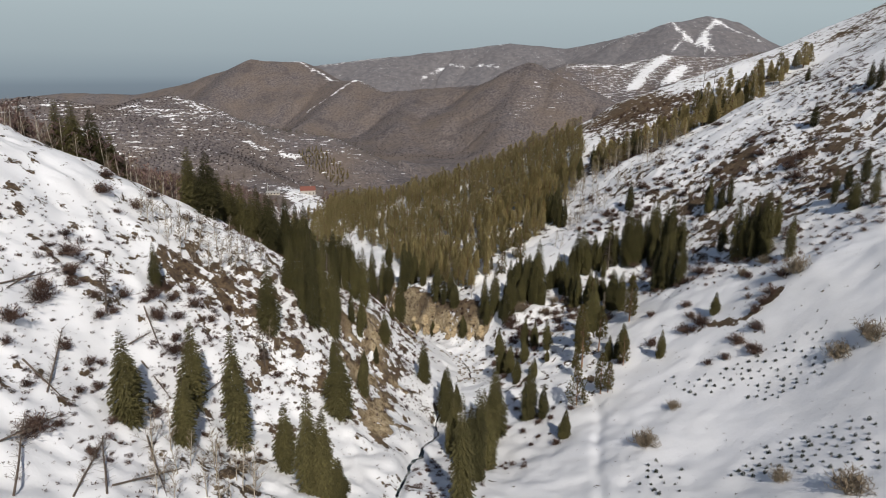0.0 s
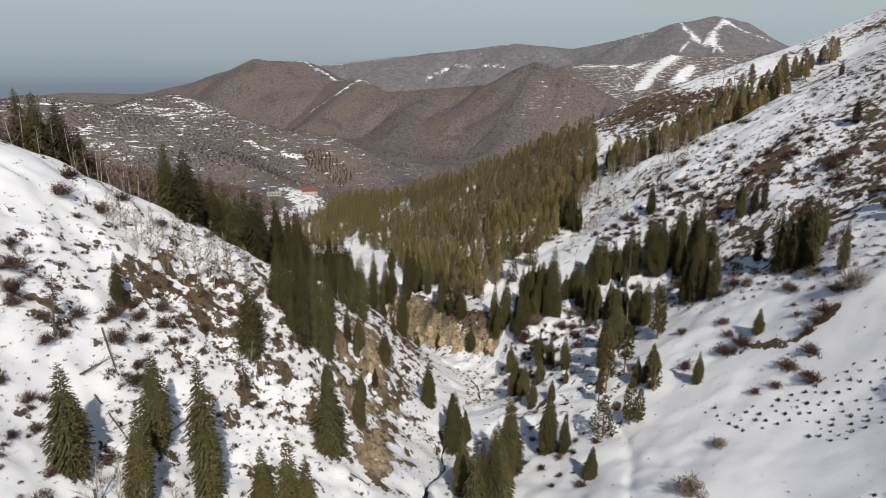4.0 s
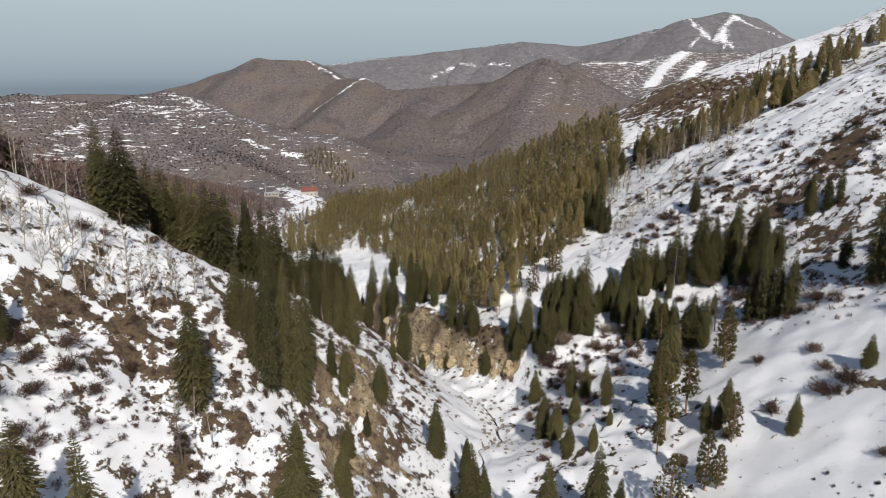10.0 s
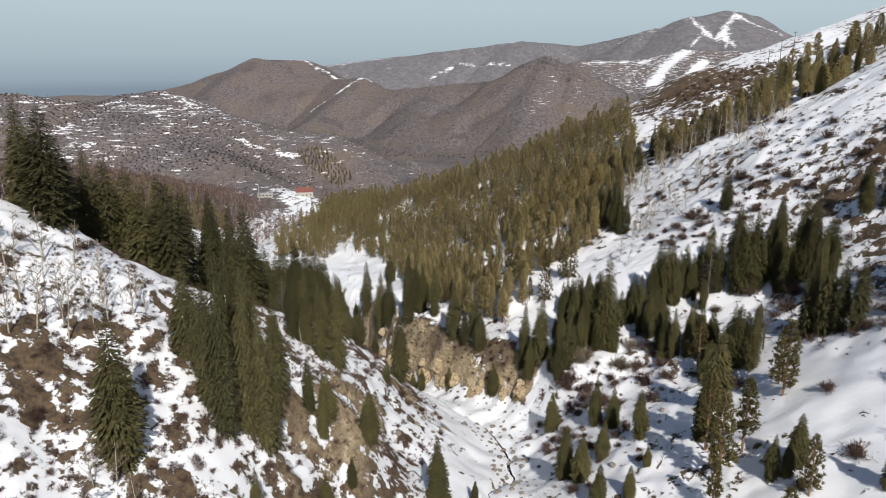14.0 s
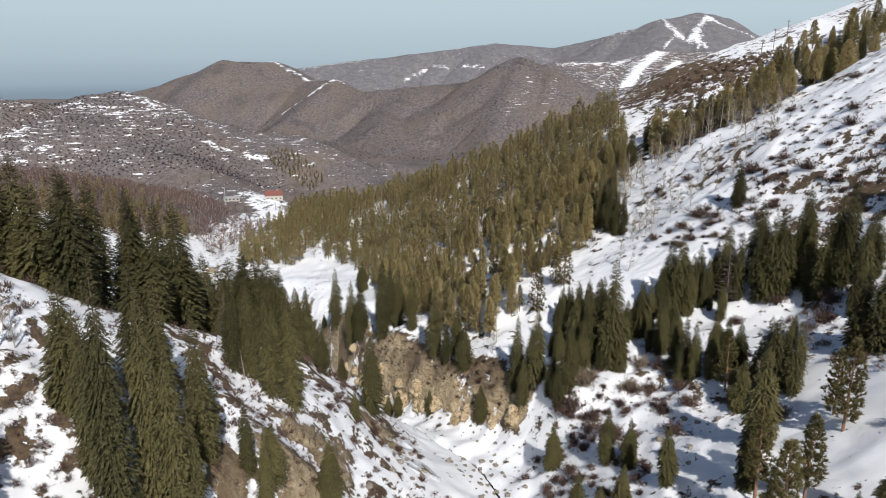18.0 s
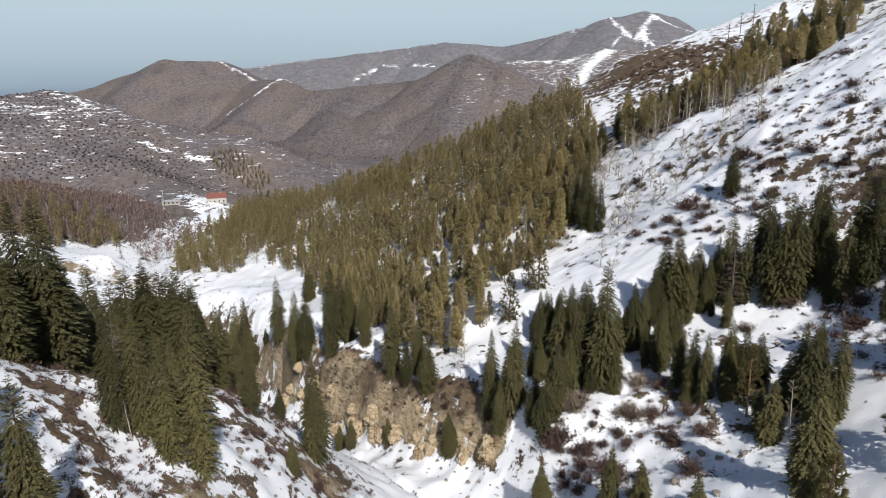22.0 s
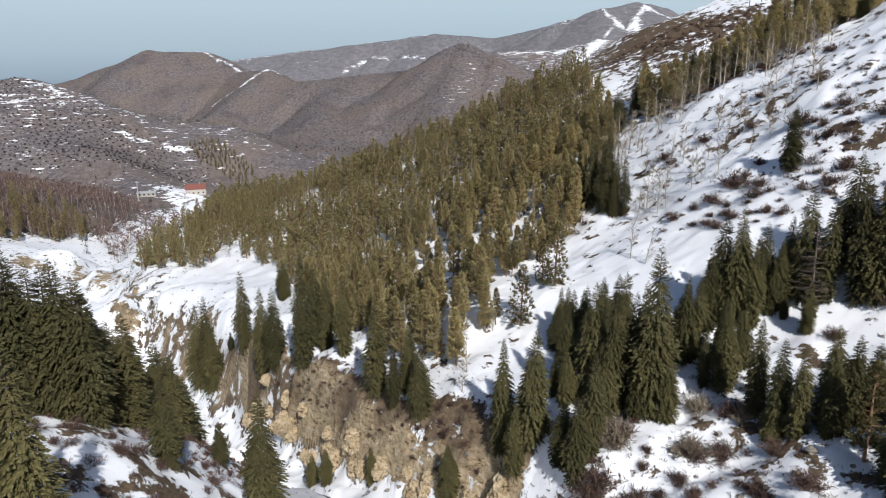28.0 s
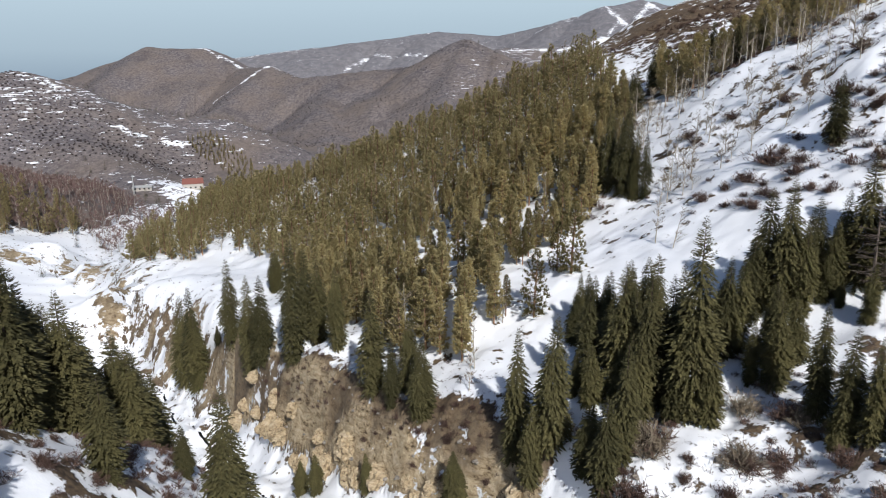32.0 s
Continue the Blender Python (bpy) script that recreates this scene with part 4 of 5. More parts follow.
def joined(name, meshes, places, material, label, category):
    """Many plants in one mesh: (variant, x, y, height, width, turn)."""
    cos, faces, start = [], [], 0
    stock = {}
    for k, me in enumerate(meshes):
        co = np.empty(len(me.vertices) * 3)
        me.vertices.foreach_get("co", co)
        stock[k] = (co.reshape(-1, 3), [tuple(p.vertices) for p in me.polygons])
    for k, x, y, tall, wide, turn in places:
        co, fs = stock[k]
        c, s = math.cos(turn), math.sin(turn)
        p = np.stack([(co[:, 0] * c - co[:, 1] * s) * wide + x, (co[:, 0] * s + co[:, 1] * c) * wide + y, co[:, 2] * tall + on_ground(x, y) - 0.1], -1)
        cos.append(p)
        faces += [tuple(i + start for i in f) for f in fs]
        start += len(co)
    me = bpy.data.meshes.new(name)
    me.from_pydata(np.concatenate(cos).tolist(), [], faces)
    me.materials.append(material)
    return tagged(new(name, me), label, category, kind="stuff")


WOOD = [(-76, 414), (-60, 396), (-46, 386), (-34, 364), (-20, 314), (-9, 275), (-1, 256), (5, 249), (12, 244), (17, 252), (21, 268), (27, 273), (36, 277), (44, 288), (56, 306), (66, 335), (82, 405), (52, 430), (20, 446), (-15, 466), (-50, 508), (-95, 566), (-85, 480)]
wood = sorted(scatter(WOOD, 3.3, 11, 20000, gaps=0.42), key=lambda p: p[1] - 0.35 * p[0])
for x, y in wood[:230]:
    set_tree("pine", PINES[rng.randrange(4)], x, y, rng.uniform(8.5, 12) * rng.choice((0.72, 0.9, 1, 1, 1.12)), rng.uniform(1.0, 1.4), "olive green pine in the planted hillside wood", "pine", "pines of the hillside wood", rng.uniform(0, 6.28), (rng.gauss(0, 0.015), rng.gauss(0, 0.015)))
FAR_PINES = [grow_pine(90 + s, bare=b, wide=w, clumps=105, tufts=6, plump=1.35) for s, b, w in ((0, 0.1, 0.15), (1, 0.16, 0.17), (2, 0.06, 0.14))]
rest = [(rng.randrange(3), x, y, h := rng.uniform(8, 11.5) * rng.choice((0.68, 0.88, 1, 1, 1.14)), h * rng.uniform(1.15, 1.6), rng.uniform(0, 6.28)) for x, y in wood[230:]]
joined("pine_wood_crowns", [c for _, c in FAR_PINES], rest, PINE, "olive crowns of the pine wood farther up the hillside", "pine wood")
joined("pine_wood_trunks", [t for t, _ in FAR_PINES], rest, PINE_BARK, "reddish trunks of the pine wood farther up the hillside", "pine wood")

# pines in the band above the open snow, with bare birches on its lower edge
BAND = [(58, 312), (76, 314), (92, 302), (100, 296), (112, 300), (124, 312), (150, 338), (176, 372), (205, 398), (190, 405), (150, 388), (118, 362), (98, 352), (80, 345), (68, 335)]
for x, y in scatter(BAND, 4.0, 12, 4000, gaps=0.55)[:135]:
    tall = rng.uniform(6.5, 12)
    if rng.random() < 0.2:
        set_tree("spruce", SPRUCES[rng.randrange(6)], x, y, tall, 1.1, "dark spruce in the mixed wood of the upper slope", "spruce", "trees of the upper band", rng.uniform(0, 6.28))
    else:
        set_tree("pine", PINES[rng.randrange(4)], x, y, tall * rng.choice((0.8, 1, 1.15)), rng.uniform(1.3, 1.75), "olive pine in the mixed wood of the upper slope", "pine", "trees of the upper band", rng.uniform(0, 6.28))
EDGE = [(46, 279), (56, 296), (66, 301), (78, 302), (90, 292), (100, 290), (108, 305), (94, 312), (78, 322), (64, 318), (50, 296)]
for x, y in scatter(EDGE, 3.2, 13, 2500)[:60]:
    set_tree("birch", BARES[rng.randrange(4)], x, y, rng.uniform(6, 10), 1.0, "leafless pale birch at the edge of the pine wood", "birch", "birches of the wood's edge", rng.uniform(0, 6.28), (0, 0), ("trunk", "crown"))

for x, y in scatter(WOOD, 15, 53, 400)[:34]:
    set_tree("birch", BARES[rng.randrange(4)], x, y, rng.uniform(8, 12), 1.0, "leafless pale birch among the planted pines", "birch", "birches in the pine wood", rng.uniform(0, 6.28))

# single pines on the right, open-crowned, with clear stems
OPEN_PINES = [grow_pine(110 + s, bare=b, wide=w, clumps=c, tufts=12, plump=0.88, needles=LONE_PINE) for s, b, w, c in ((0, 0.15, 0.17, 280), (1, 0.28, 0.14, 260), (2, 0.12, 0.3, 300), (3, 0.04, 0.21, 300))]
for k, x, y, tall in [(1, 37, 168.9, 13.6), (0, 51.1, 175.4, 13.3), (1, 40.9, 165.2, 12.5), (2, 30.6, 140, 9.5), (0, 37.9, 141.8, 7.7), (1, 35.7, 160.1, 15), (0, 52.6, 180.1, 10), (0, 43.5, 151, 9), (1, 33, 155, 8), (0, 161.6, 372.9, 12), (0, 46, 199, 11), (3, 22.6, 250.5, 11.0), (3, 30.4, 258.2, 12.1), (3, 28.9, 261.2, 8.7), (1, 18.8, 253.2, 7.0), (1, 25.4, 271.7, 7.4), (0, 36.4, 142.4, 10.5)]:
    set_tree("pine", OPEN_PINES[k], x, y, tall, 1.15, "open-crowned pine standing alone on the snow", "pine", "single pines", rng.uniform(0, 6.28))

# bare birches on the left slope and the spur
LEFT_BIRCH = [(-66, 145), (-57, 152), (-46, 158), (-40, 157), (-46, 145), (-55, 138), (-63, 142)]
spots = scatter(LEFT_BIRCH, 2.1, 14, 700)[:38] + [(-29.3, 178.4), (-27.1, 177.2), (-25, 183.3), (48.2, 192.5), (2.9, 248.9), (10.7, 236.5), (-0.9, 258.7), (-36, 133), (-33, 131), (-37.5, 131.5), (-31, 150), (18.1, 252), (12.1, 241.1), (44.7, 252.7), (51.7, 271.7), (58.5, 280.6), (59.5, 268.5), (62.9, 285.7), (43.7, 257), (58.3, 288.1), (55.4, 269.9)]
spots += scatter([(50, 272), (62, 266), (76, 266), (86, 270), (92, 284), (78, 292), (60, 290)], 3.4, 27, 400)[:34]
spots += scatter([(-30, 98), (-44, 92), (-38, 80), (-26, 84)], 2.6, 15, 200)[:16] + scatter([(-110, 158), (-80, 164), (-66, 172), (-70, 190), (-110, 185)], 2.8, 16, 900)[:85]
for x, y in spots:
    set_tree("birch", BARES[rng.randrange(4)], x, y, rng.uniform(4.5, 8.5), 0.95, "leafless slender birch growing out of the snow", "birch", "birches of the left slope", rng.uniform(0, 6.28), (rng.gauss(0, 0.05), rng.gauss(0, 0.05)), ("trunk", "crown"))

# dead grey spruces
DEAD = grow_bare(130, limbs=60, spread=0.13, upright=-0.15, material=DEAD_WOOD, twigs=DEAD_WOOD)
for x, y, tall in [(56.7, 225.2, 12.5), (-43, 226, 13), (-34, 192, 9), (-35.5, 127, 8), (57, 196, 9), (-58.7, 112.6, 10)]:
    set_tree("dead_spruce", DEAD, x, y, tall, 1.3, "dead grey spruce with stubs of broken branches", "dead tree", "dead spruces", rng.uniform(0, 6.28), (0.02, 0.05), ("trunk", "crown"))

# ---- bushes ----
PALE_SPOTS = [(37.8, 111.5, 4.2), (46.7, 123.8, 2.6), (72.2, 115, 4.5), (54, 78, 4.5), (79.8, 148, 5), (76.2, 166, 2.5), (81.3, 166, 3.5), (49.2, 87, 2.5), (76.5, 113, 5), (37.9, 217, 3), (40.8, 212, 2.6), (41.5, 219, 2.2), (25.8, 214.5, 4), (33.7, 210.2, 3.5)]
for x, y, size in PALE_SPOTS:
    size *= 1.6
    ob = new("bush", PALE_BUSHES[rng.randrange(2)])
    ob.matrix_world = pose(x, y, on_ground(x, y) - 0.1, 0, 0, rng.uniform(0, 360)) @ Matrix.Diagonal((size, size, size * 0.85, 1))
    tagged(ob, "large leafless grey-brown bush in the snow", "bush", "large bushes")
LEFT_SPOTS = [(-36.4, 128, 1.8), (-33.3, 126.7, 1.6), (-48.6, 114.1, 2.6), (-71.5, 141.3, 3), (-75.5, 152.1, 2.6), (-66.7, 145.5, 2.6), (-65.8, 152.2, 2.6), (-58.8, 153.2, 2), (-54.7, 128.8, 2.4), (-51.3, 132.2, 2.4), (-50.9, 123.2, 2.6), (-45, 135.8, 1.6), (-37.9, 119.5, 1.4), (-53.7, 85.8, 1.5), (-59.3, 89.2, 1.6)]
RUDDY_SPOTS = [(-67.3, 117.8, 3.4), (-65.3, 113.5, 3), (-63.7, 111.9, 2.6), (-65.8, 105.1, 3.4), (-66.4, 107.6, 2.6), (-65.6, 97.2, 3), (-64, 93.3, 1.8), (-55.2, 82.8, 3.2), (-59.2, 110.7, 2), (-58.2, 113.4, 1.8), (-58.3, 118.2, 2.2), (-55.1, 123.6, 2.4), (-53.3, 127.1, 2.4), (-49.6, 128.6, 2.6), (-46.4, 128.5, 2.2),
               (-49.1, 117.3, 2.4), (-52.7, 119, 2.6), (-55.5, 120.6, 1.8), (-59.4, 100.1, 1.7), (-56.5, 101, 1.8), (-55.5, 102.6, 1.5), (-55.2, 94.8, 1.6), (-54.2, 98, 1.5), (-49.1, 84.8, 1.5), (-49.8, 92.9, 1.6), (-46.7, 100.8, 2.4), (-67.8, 139.1, 1.4), (-69.3, 121.9, 1.8), (-56.8, 155.6, 1.6), (-52.1, 161.4, 1.6), (-60.9, 113.3, 1.8)]
BENCH_SPOTS = [(26.7, 215.5, 4), (23.4, 210.5, 3), (27.2, 201, 3.4), (28.5, 199.4, 3), (26.5, 206.9, 3), (36.3, 200.7, 2.4), (35.6, 192.3, 3), (40.4, 213.8, 2.4), (69.2, 210.7, 3.4), (66.7, 207.7, 3.4), (64.6, 219.9, 2.4), (56.8, 219.9, 2), (64.2, 260.8, 4), (64.1, 254, 3), (71.3, 245.1, 2.4), (74.9, 247, 2.6), (62.8, 289.1, 2.4), (47.9, 185.2, 3),
               (40.9, 205.4, 2.2), (34, 209.6, 2.6), (40.2, 198.5, 2), (37.4, 209.6, 2.4), (70.7, 218.2, 2.6), (22.2, 211, 2.6)]
RIGHT_SPOTS = [(61.8, 152.5, 3.4), (58.7, 154.1, 2.6), (51.3, 154.8, 3), (76.4, 163.5, 2.4), (71.8, 144.8, 2.6), (63.8, 136.9, 2.6), (67.9, 137.6, 2.6), (64.6, 130.2, 2.4), (60, 133.7, 1.8), (57.1, 134.9, 1.6), (55.4, 170.4, 2.4), (62.6, 165.6, 2), (61.7, 159.3, 2.4), (59.8, 152.1, 2.6),
               (40.4, 175.4, 1.8), (43.4, 152.7, 2.2), (64.7, 132.7, 2), (74.1, 146.5, 2.6), (78.6, 150.8, 3.4), (69.9, 143.5, 2.4), (68.3, 184.5, 2.2), (72.9, 185.1, 2.2)]
HIGH_SPOTS = [(91.3, 300, 3), (86.9, 274.3, 3.4), (77.4, 264.1, 3), (83.8, 250.4, 3.6), (85.8, 241.3, 3), (83.7, 260.9, 2.6), (100, 262.6, 3), (95.7, 255.8, 2.6), (109.1, 244.4, 3), (107.2, 233.1, 3.6), (112.2, 234.3, 3), (109.2, 215.6, 4), (112.3, 215.4, 4), (106.9, 206.2, 3.6),
              (75.4, 276.6, 2.6), (69.9, 285.4, 3), (66.3, 256.1, 3), (60.1, 260.1, 2.6), (62.9, 285.8, 2.4), (81.9, 285.9, 2.4), (90.1, 254.2, 2.4), (96.3, 239.8, 2.6), (103.8, 243.2, 2.4), (112.4, 284.6, 3), (98.9, 289.2, 2.4), (100.5, 227.9, 2.6)]
for spots, label, group in ((RUDDY_SPOTS, "spreading ruddy leafless bush among fallen logs", "bushes of the open slope"), (BENCH_SPOTS, "grey-brown leafless bush between the spruces", "bushes of the bench"), (LEFT_SPOTS, "rounded leafless brown bush on the thawing slope", "bushes of the open slope"), (RIGHT_SPOTS, "dark reddish bush standing in smooth snow", "bushes of the planted slope"), (HIGH_SPOTS, "dark leafless bush high on the steep slope", "bushes of the high slope")):
    for x, y, size in spots:
        size *= rng.uniform(1.5, 2.1)
        ob = new("bush", BUSHES[rng.randrange(4)])
        ob.matrix_world = pose(x, y, on_ground(x, y) - 0.1, 0, 0, rng.uniform(0, 360)) @ Matrix.Diagonal((size * 1.15, size * rng.uniform(0.9, 1.3), size * 0.75, 1))
        tagged(ob, label, "bush", group)
BUSH_ZONES = [
    ([(-72, 112), (-60, 130), (-44, 148), (-30, 150), (-18, 150), (-16, 120), (-34, 96), (-50, 84), (-66, 96)], 2.2, 30, 0.8, 2.0, "low leafless brown bush on the thawing slope", "bushes of the open slope"),
    ([(20, 212), (12, 222), (3, 234), (-8, 249), (-20, 267), (-27, 284), (-20, 276), (-6, 255), (6, 240), (20, 224)], 1.6, 36, 1.0, 2.4, "leafless brown bush at the edge of the earth bank", "bushes of the bank"),
    ([(12, 150), (26, 160), (34, 190), (44, 212), (36, 220), (18, 214), (12, 200), (12, 178)], 2.3, 26, 1.2, 3.2, "leafless brown bush beside the creek", "bushes along the creek"),
    ([(21.6, 215.3), (31.4, 209), (31.4, 194), (27.6, 178.4), (20, 168.6), (13.1, 176.7), (16.1, 198.4), (20, 204)], 1.9, 44, 1.6, 3.6, "tangled leafless bush in the creek gulch", "bushes along the creek"),
    ([(12, 128), (26, 122), (30, 140), (20, 150), (14, 146)], 2.2, 16, 1.4, 3.2, "grey-brown leafless bush beside the snowbound creek", "bushes along the creek"),
    ([(52, 268), (62, 262), (72, 262), (82, 264), (80, 250), (68, 240), (56, 248)], 2.6, 34, 1.8, 3.8, "grey-brown leafless bush on the open snow slope", "bushes of the high slope"),
    ([(-28, 172), (-34, 205), (-26, 222), (-14, 215), (-4, 200), (-4, 176), (-14, 166)], 2.2, 40, 1.2, 3.0, "low brown bush on the crest of the spur", "bushes of the spur"),
]
for ring, apart, most, small, large, label, group in BUSH_ZONES:
    for x, y in scatter(ring, apart, 17, 1800, gaps=0.75)[:most]:
        size = rng.uniform(small, large)
        ob = new("bush", BUSHES[rng.randrange(4)])
        ob.matrix_world = pose(x, y, on_ground(x, y) - 0.1, 0, 0, rng.uniform(0, 360)) @ Matrix.Diagonal((size, size * rng.uniform(0.8, 1.2), size * rng.uniform(0.55, 0.85), 1))
        tagged(ob, label, "bush", group)

SHRUBS = [grow_bush(100 + s, twigs=42, flat=fl) for s, fl in enumerate((0.6, 0.8, 1.0))]
shrubs = []
for ring, apart, most, small, large in [
    ([(55, 190), (60, 225), (62, 250), (75, 262), (95, 262), (104, 232), (108, 190), (88, 168), (72, 176)], 2.8, 240, 1.6, 5.0),
    ([(66, 150), (100, 150), (140, 220), (170, 290), (150, 300), (112, 250), (104, 190)], 3.0, 220, 1.5, 4.0),
    ([(50, 255), (60, 268), (78, 276), (92, 272), (100, 284), (84, 292), (60, 292), (50, 280)], 4.2, 40, 0.9, 2.4),
    ([(40, 278), (58, 304), (80, 304), (96, 294), (108, 308), (92, 316), (60, 318), (42, 292)], 2.0, 120, 1.5, 3.5),
    ([(-58, 160), (-34, 152), (-22, 165), (-6, 180), (-6, 205), (-20, 222), (-36, 215), (-48, 190)], 2.2, 260, 0.9, 2.6),
    ([(86, 408), (92, 348), (112, 356), (125, 372), (150, 392), (150, 405), (120, 414)], 2.6, 260, 1.8, 3.8),
    ([(84, 262), (100, 262), (112, 290), (96, 300), (86, 282)], 3.0, 60, 1.2, 3.2),
    ([(20, 218), (9, 231), (0, 241), (-9, 252.5), (-19, 266), (-27.5, 281), (-24, 284), (-15, 268), (-5, 253), (4, 243), (12, 235), (22, 222)], 1.25, 230, 0.8, 2.1),
    ([(-58, 134), (-44, 128), (-30, 138), (-26, 152), (-40, 156), (-54, 148)], 1.9, 150, 0.9, 2.6),
    ([(26, 200), (44, 196), (58, 214), (48, 240), (34, 226)], 2.2, 90, 1.0, 2.6),
    ([(-80, 120), (-40, 152), (-24, 160), (-10, 180), (-6, 150), (-24, 110), (-50, 80), (-76, 90)], 1.5, 800, 0.8, 2.2),
    ([(-76, 100), (-70, 122), (-58, 130), (-46, 132), (-44, 122), (-56, 104), (-66, 92)], 1.7, 170, 1.4, 3.2),
    ([(-14, 90), (-4, 118), (4, 150), (20, 160), (24, 140), (16, 112), (8, 88)], 2.0, 190, 0.9, 2.6),
]:
    for x, y in scatter(ring, apart, 18, 4000, gaps=0.8)[:most]:
        size = rng.uniform(small, large)
        shrubs.append((rng.randrange(3), x, y, size * rng.uniform(0.5, 0.8), size, rng.uniform(0, 6.28)))
joined("shrubs", SHRUBS, shrubs, TWIG, "dark reddish leafless shrubs crowding the steep snow", "shrubs")

# scrub and tufts that nobody could count
TUFTS = [grow_tuft(80 + s, flat=fl) for s, fl in enumerate((0.5, 0.7, 0.9))]
tufts = []
for ring, apart, most, small, large in [
    ([(-90, 70), (-80, 130), (-50, 158), (-30, 165), (-8, 185), (2, 150), (-12, 110), (-30, 70)], 1.1, 2000, 0.5, 1.4),
    ([(60, 180), (62, 250), (100, 270), (150, 300), (170, 250), (130, 170), (95, 150)], 2.0, 1300, 0.9, 2.8),
    ([(84, 410), (92, 346), (112, 356), (125, 372), (150, 392), (158, 412), (122, 418)], 1.2, 1900, 1.2, 2.6),
    ([(20, 212), (-40, 300), (-60, 330), (-52, 335), (-30, 305), (26, 222)], 0.8, 1500, 0.5, 1.4),
    ([(-24, 165), (-36, 215), (-20, 225), (-8, 210), (0, 190), (-10, 172)], 0.9, 1500, 0.6, 1.8), ([(-60, 158), (-36, 150), (-24, 160), (-24, 200), (-34, 218), (-46, 200), (-50, 175)], 1.0, 1300, 0.6, 2.0),
    ([(10, 150), (50, 190), (48, 215), (14, 215)], 1.3, 900, 0.4, 1.3),
    ([(-8, 215), (-24, 250), (-44, 290), (-50, 310), (-38, 308), (-20, 262), (4, 226)], 1.6, 260, 0.4, 1.0),
    ([(48, 255), (100, 262), (110, 300), (60, 300)], 2.6, 260, 0.4, 1.3),
    ([(-112, 440), (-60, 392), (-32, 335), (-20, 300), (-45, 300), (-80, 345), (-104, 400)], 2.2, 420, 0.5, 1.6),
    ([(-170, 520), (-140, 430), (-110, 420), (-120, 470), (-140, 540)], 2.6, 260, 0.6, 1.6),
    ([(24, 100), (60, 70), (90, 110), (90, 150), (60, 160), (30, 145)], 2.0, 500, 0.3, 0.9),
]:
    for x, y in scatter(ring, apart, 23, 9000, gaps=0.85)[:most]:
        size = rng.uniform(small, large)
        tufts.append((rng.randrange(3), x, y, size * 0.7, size, rng.uniform(0, 6.28)))
joined("scrub", TUFTS, tufts, TWIG, "low brown scrub and dry stalks sticking out of the snow", "scrub")

# ---- stones ----
STONE = bark("lichen_stone", (0.12, 0.105, 0.085), (0.33, 0.29, 0.24), 3.0)


def grow_stone(seed, rugged=0.45, base=0.8):
    bm = bmesh.new()
    bmesh.ops.create_icosphere(bm, subdivisions=3, radius=0.5)
    off = Vector((seed * 3.1, 0, 0))
    for v in bm.verts:
        v.co *= base + rugged * noise.noise(v.co * 2.3 + off) - 0.28 * abs(noise.noise(v.co * 5.0 + off)) + 0.12 * noise.noise(v.co * 11.0 + off)
        v.co.z *= 0.7
    me = bpy.data.meshes.new("stone")
    bm.to_mesh(me)
    bm.free()
    me.materials.append(STONE)
    return me


STONES = [grow_stone(s) for s in range(5)]
for ring, apart, most, small, large, label in [
    ([(14, 168), (30, 176), (46, 196), (44, 210), (20, 214), (12, 200)], 2.6, 80, 0.5, 1.6, "rough grey boulder half buried in snow"),
    ([(-2.5, 210), (10, 214), (12.7, 198), (10.7, 172), (3.4, 172), (6, 195)], 1.5, 90, 0.5, 1.5, "dark boulder beside the open stream"),
    ([(56, 200), (70, 200), (72, 225), (58, 228)], 2.5, 25, 0.5, 1.5, "dark boulder on the steep snow slope"),
    ([(14, 208), (4, 224), (-10, 246), (-22, 262), (-16, 268), (2, 244), (12, 226)], 1.7, 70, 0.4, 1.2, "yellowish stone fallen from the earth bank"),
    ([(-16, 168), (-4, 176), (-4, 205), (-16, 205), (-22, 190)], 2.4, 45, 0.4, 1.5, "grey stone on the thawed flank of the spur"),
]:
    for x, y in scatter(ring, apart, 43, 1500)[:most]:
        size = rng.uniform(small, large)
        ob = new("stone", STONES[rng.randrange(5)])
        ob.matrix_world = pose(x, y, on_ground(x, y) + 0.08 * size, 0, 0, rng.uniform(0, 360)) @ Matrix.Diagonal((size, size * rng.uniform(0.7, 1.2), size * rng.uniform(0.6, 1.0), 1))
        tagged(ob, label, "stone", "stones")

# crumbling buttresses that stand out of the earth bank
def grow_buttress(seed):
    bm = bmesh.new()
    bmesh.ops.create_icosphere(bm, subdivisions=4, radius=0.5)
    off = Vector((seed * 5.3, seed * 1.7, 0))
    for v in bm.verts:
        n = v.co.normalized()
        rib = 1 - abs(noise.noise(Vector((n.x * 2.2, n.y * 2.2, n.z * 1.1)) + off)) * 1.5
        v.co = n * (0.5 * (0.62 + 0.38 * rib + 0.16 * noise.noise(n * 5.1 + off) + 0.10 * noise.noise(n * 11.0 + off)))
        v.co.z += 0.035 * math.sin(v.co.z * 34 + 3 * noise.noise(n * 2 + off))
    me = bpy.data.meshes.new("earth_buttress")
    bm.to_mesh(me)
    bm.free()
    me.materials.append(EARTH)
    return me


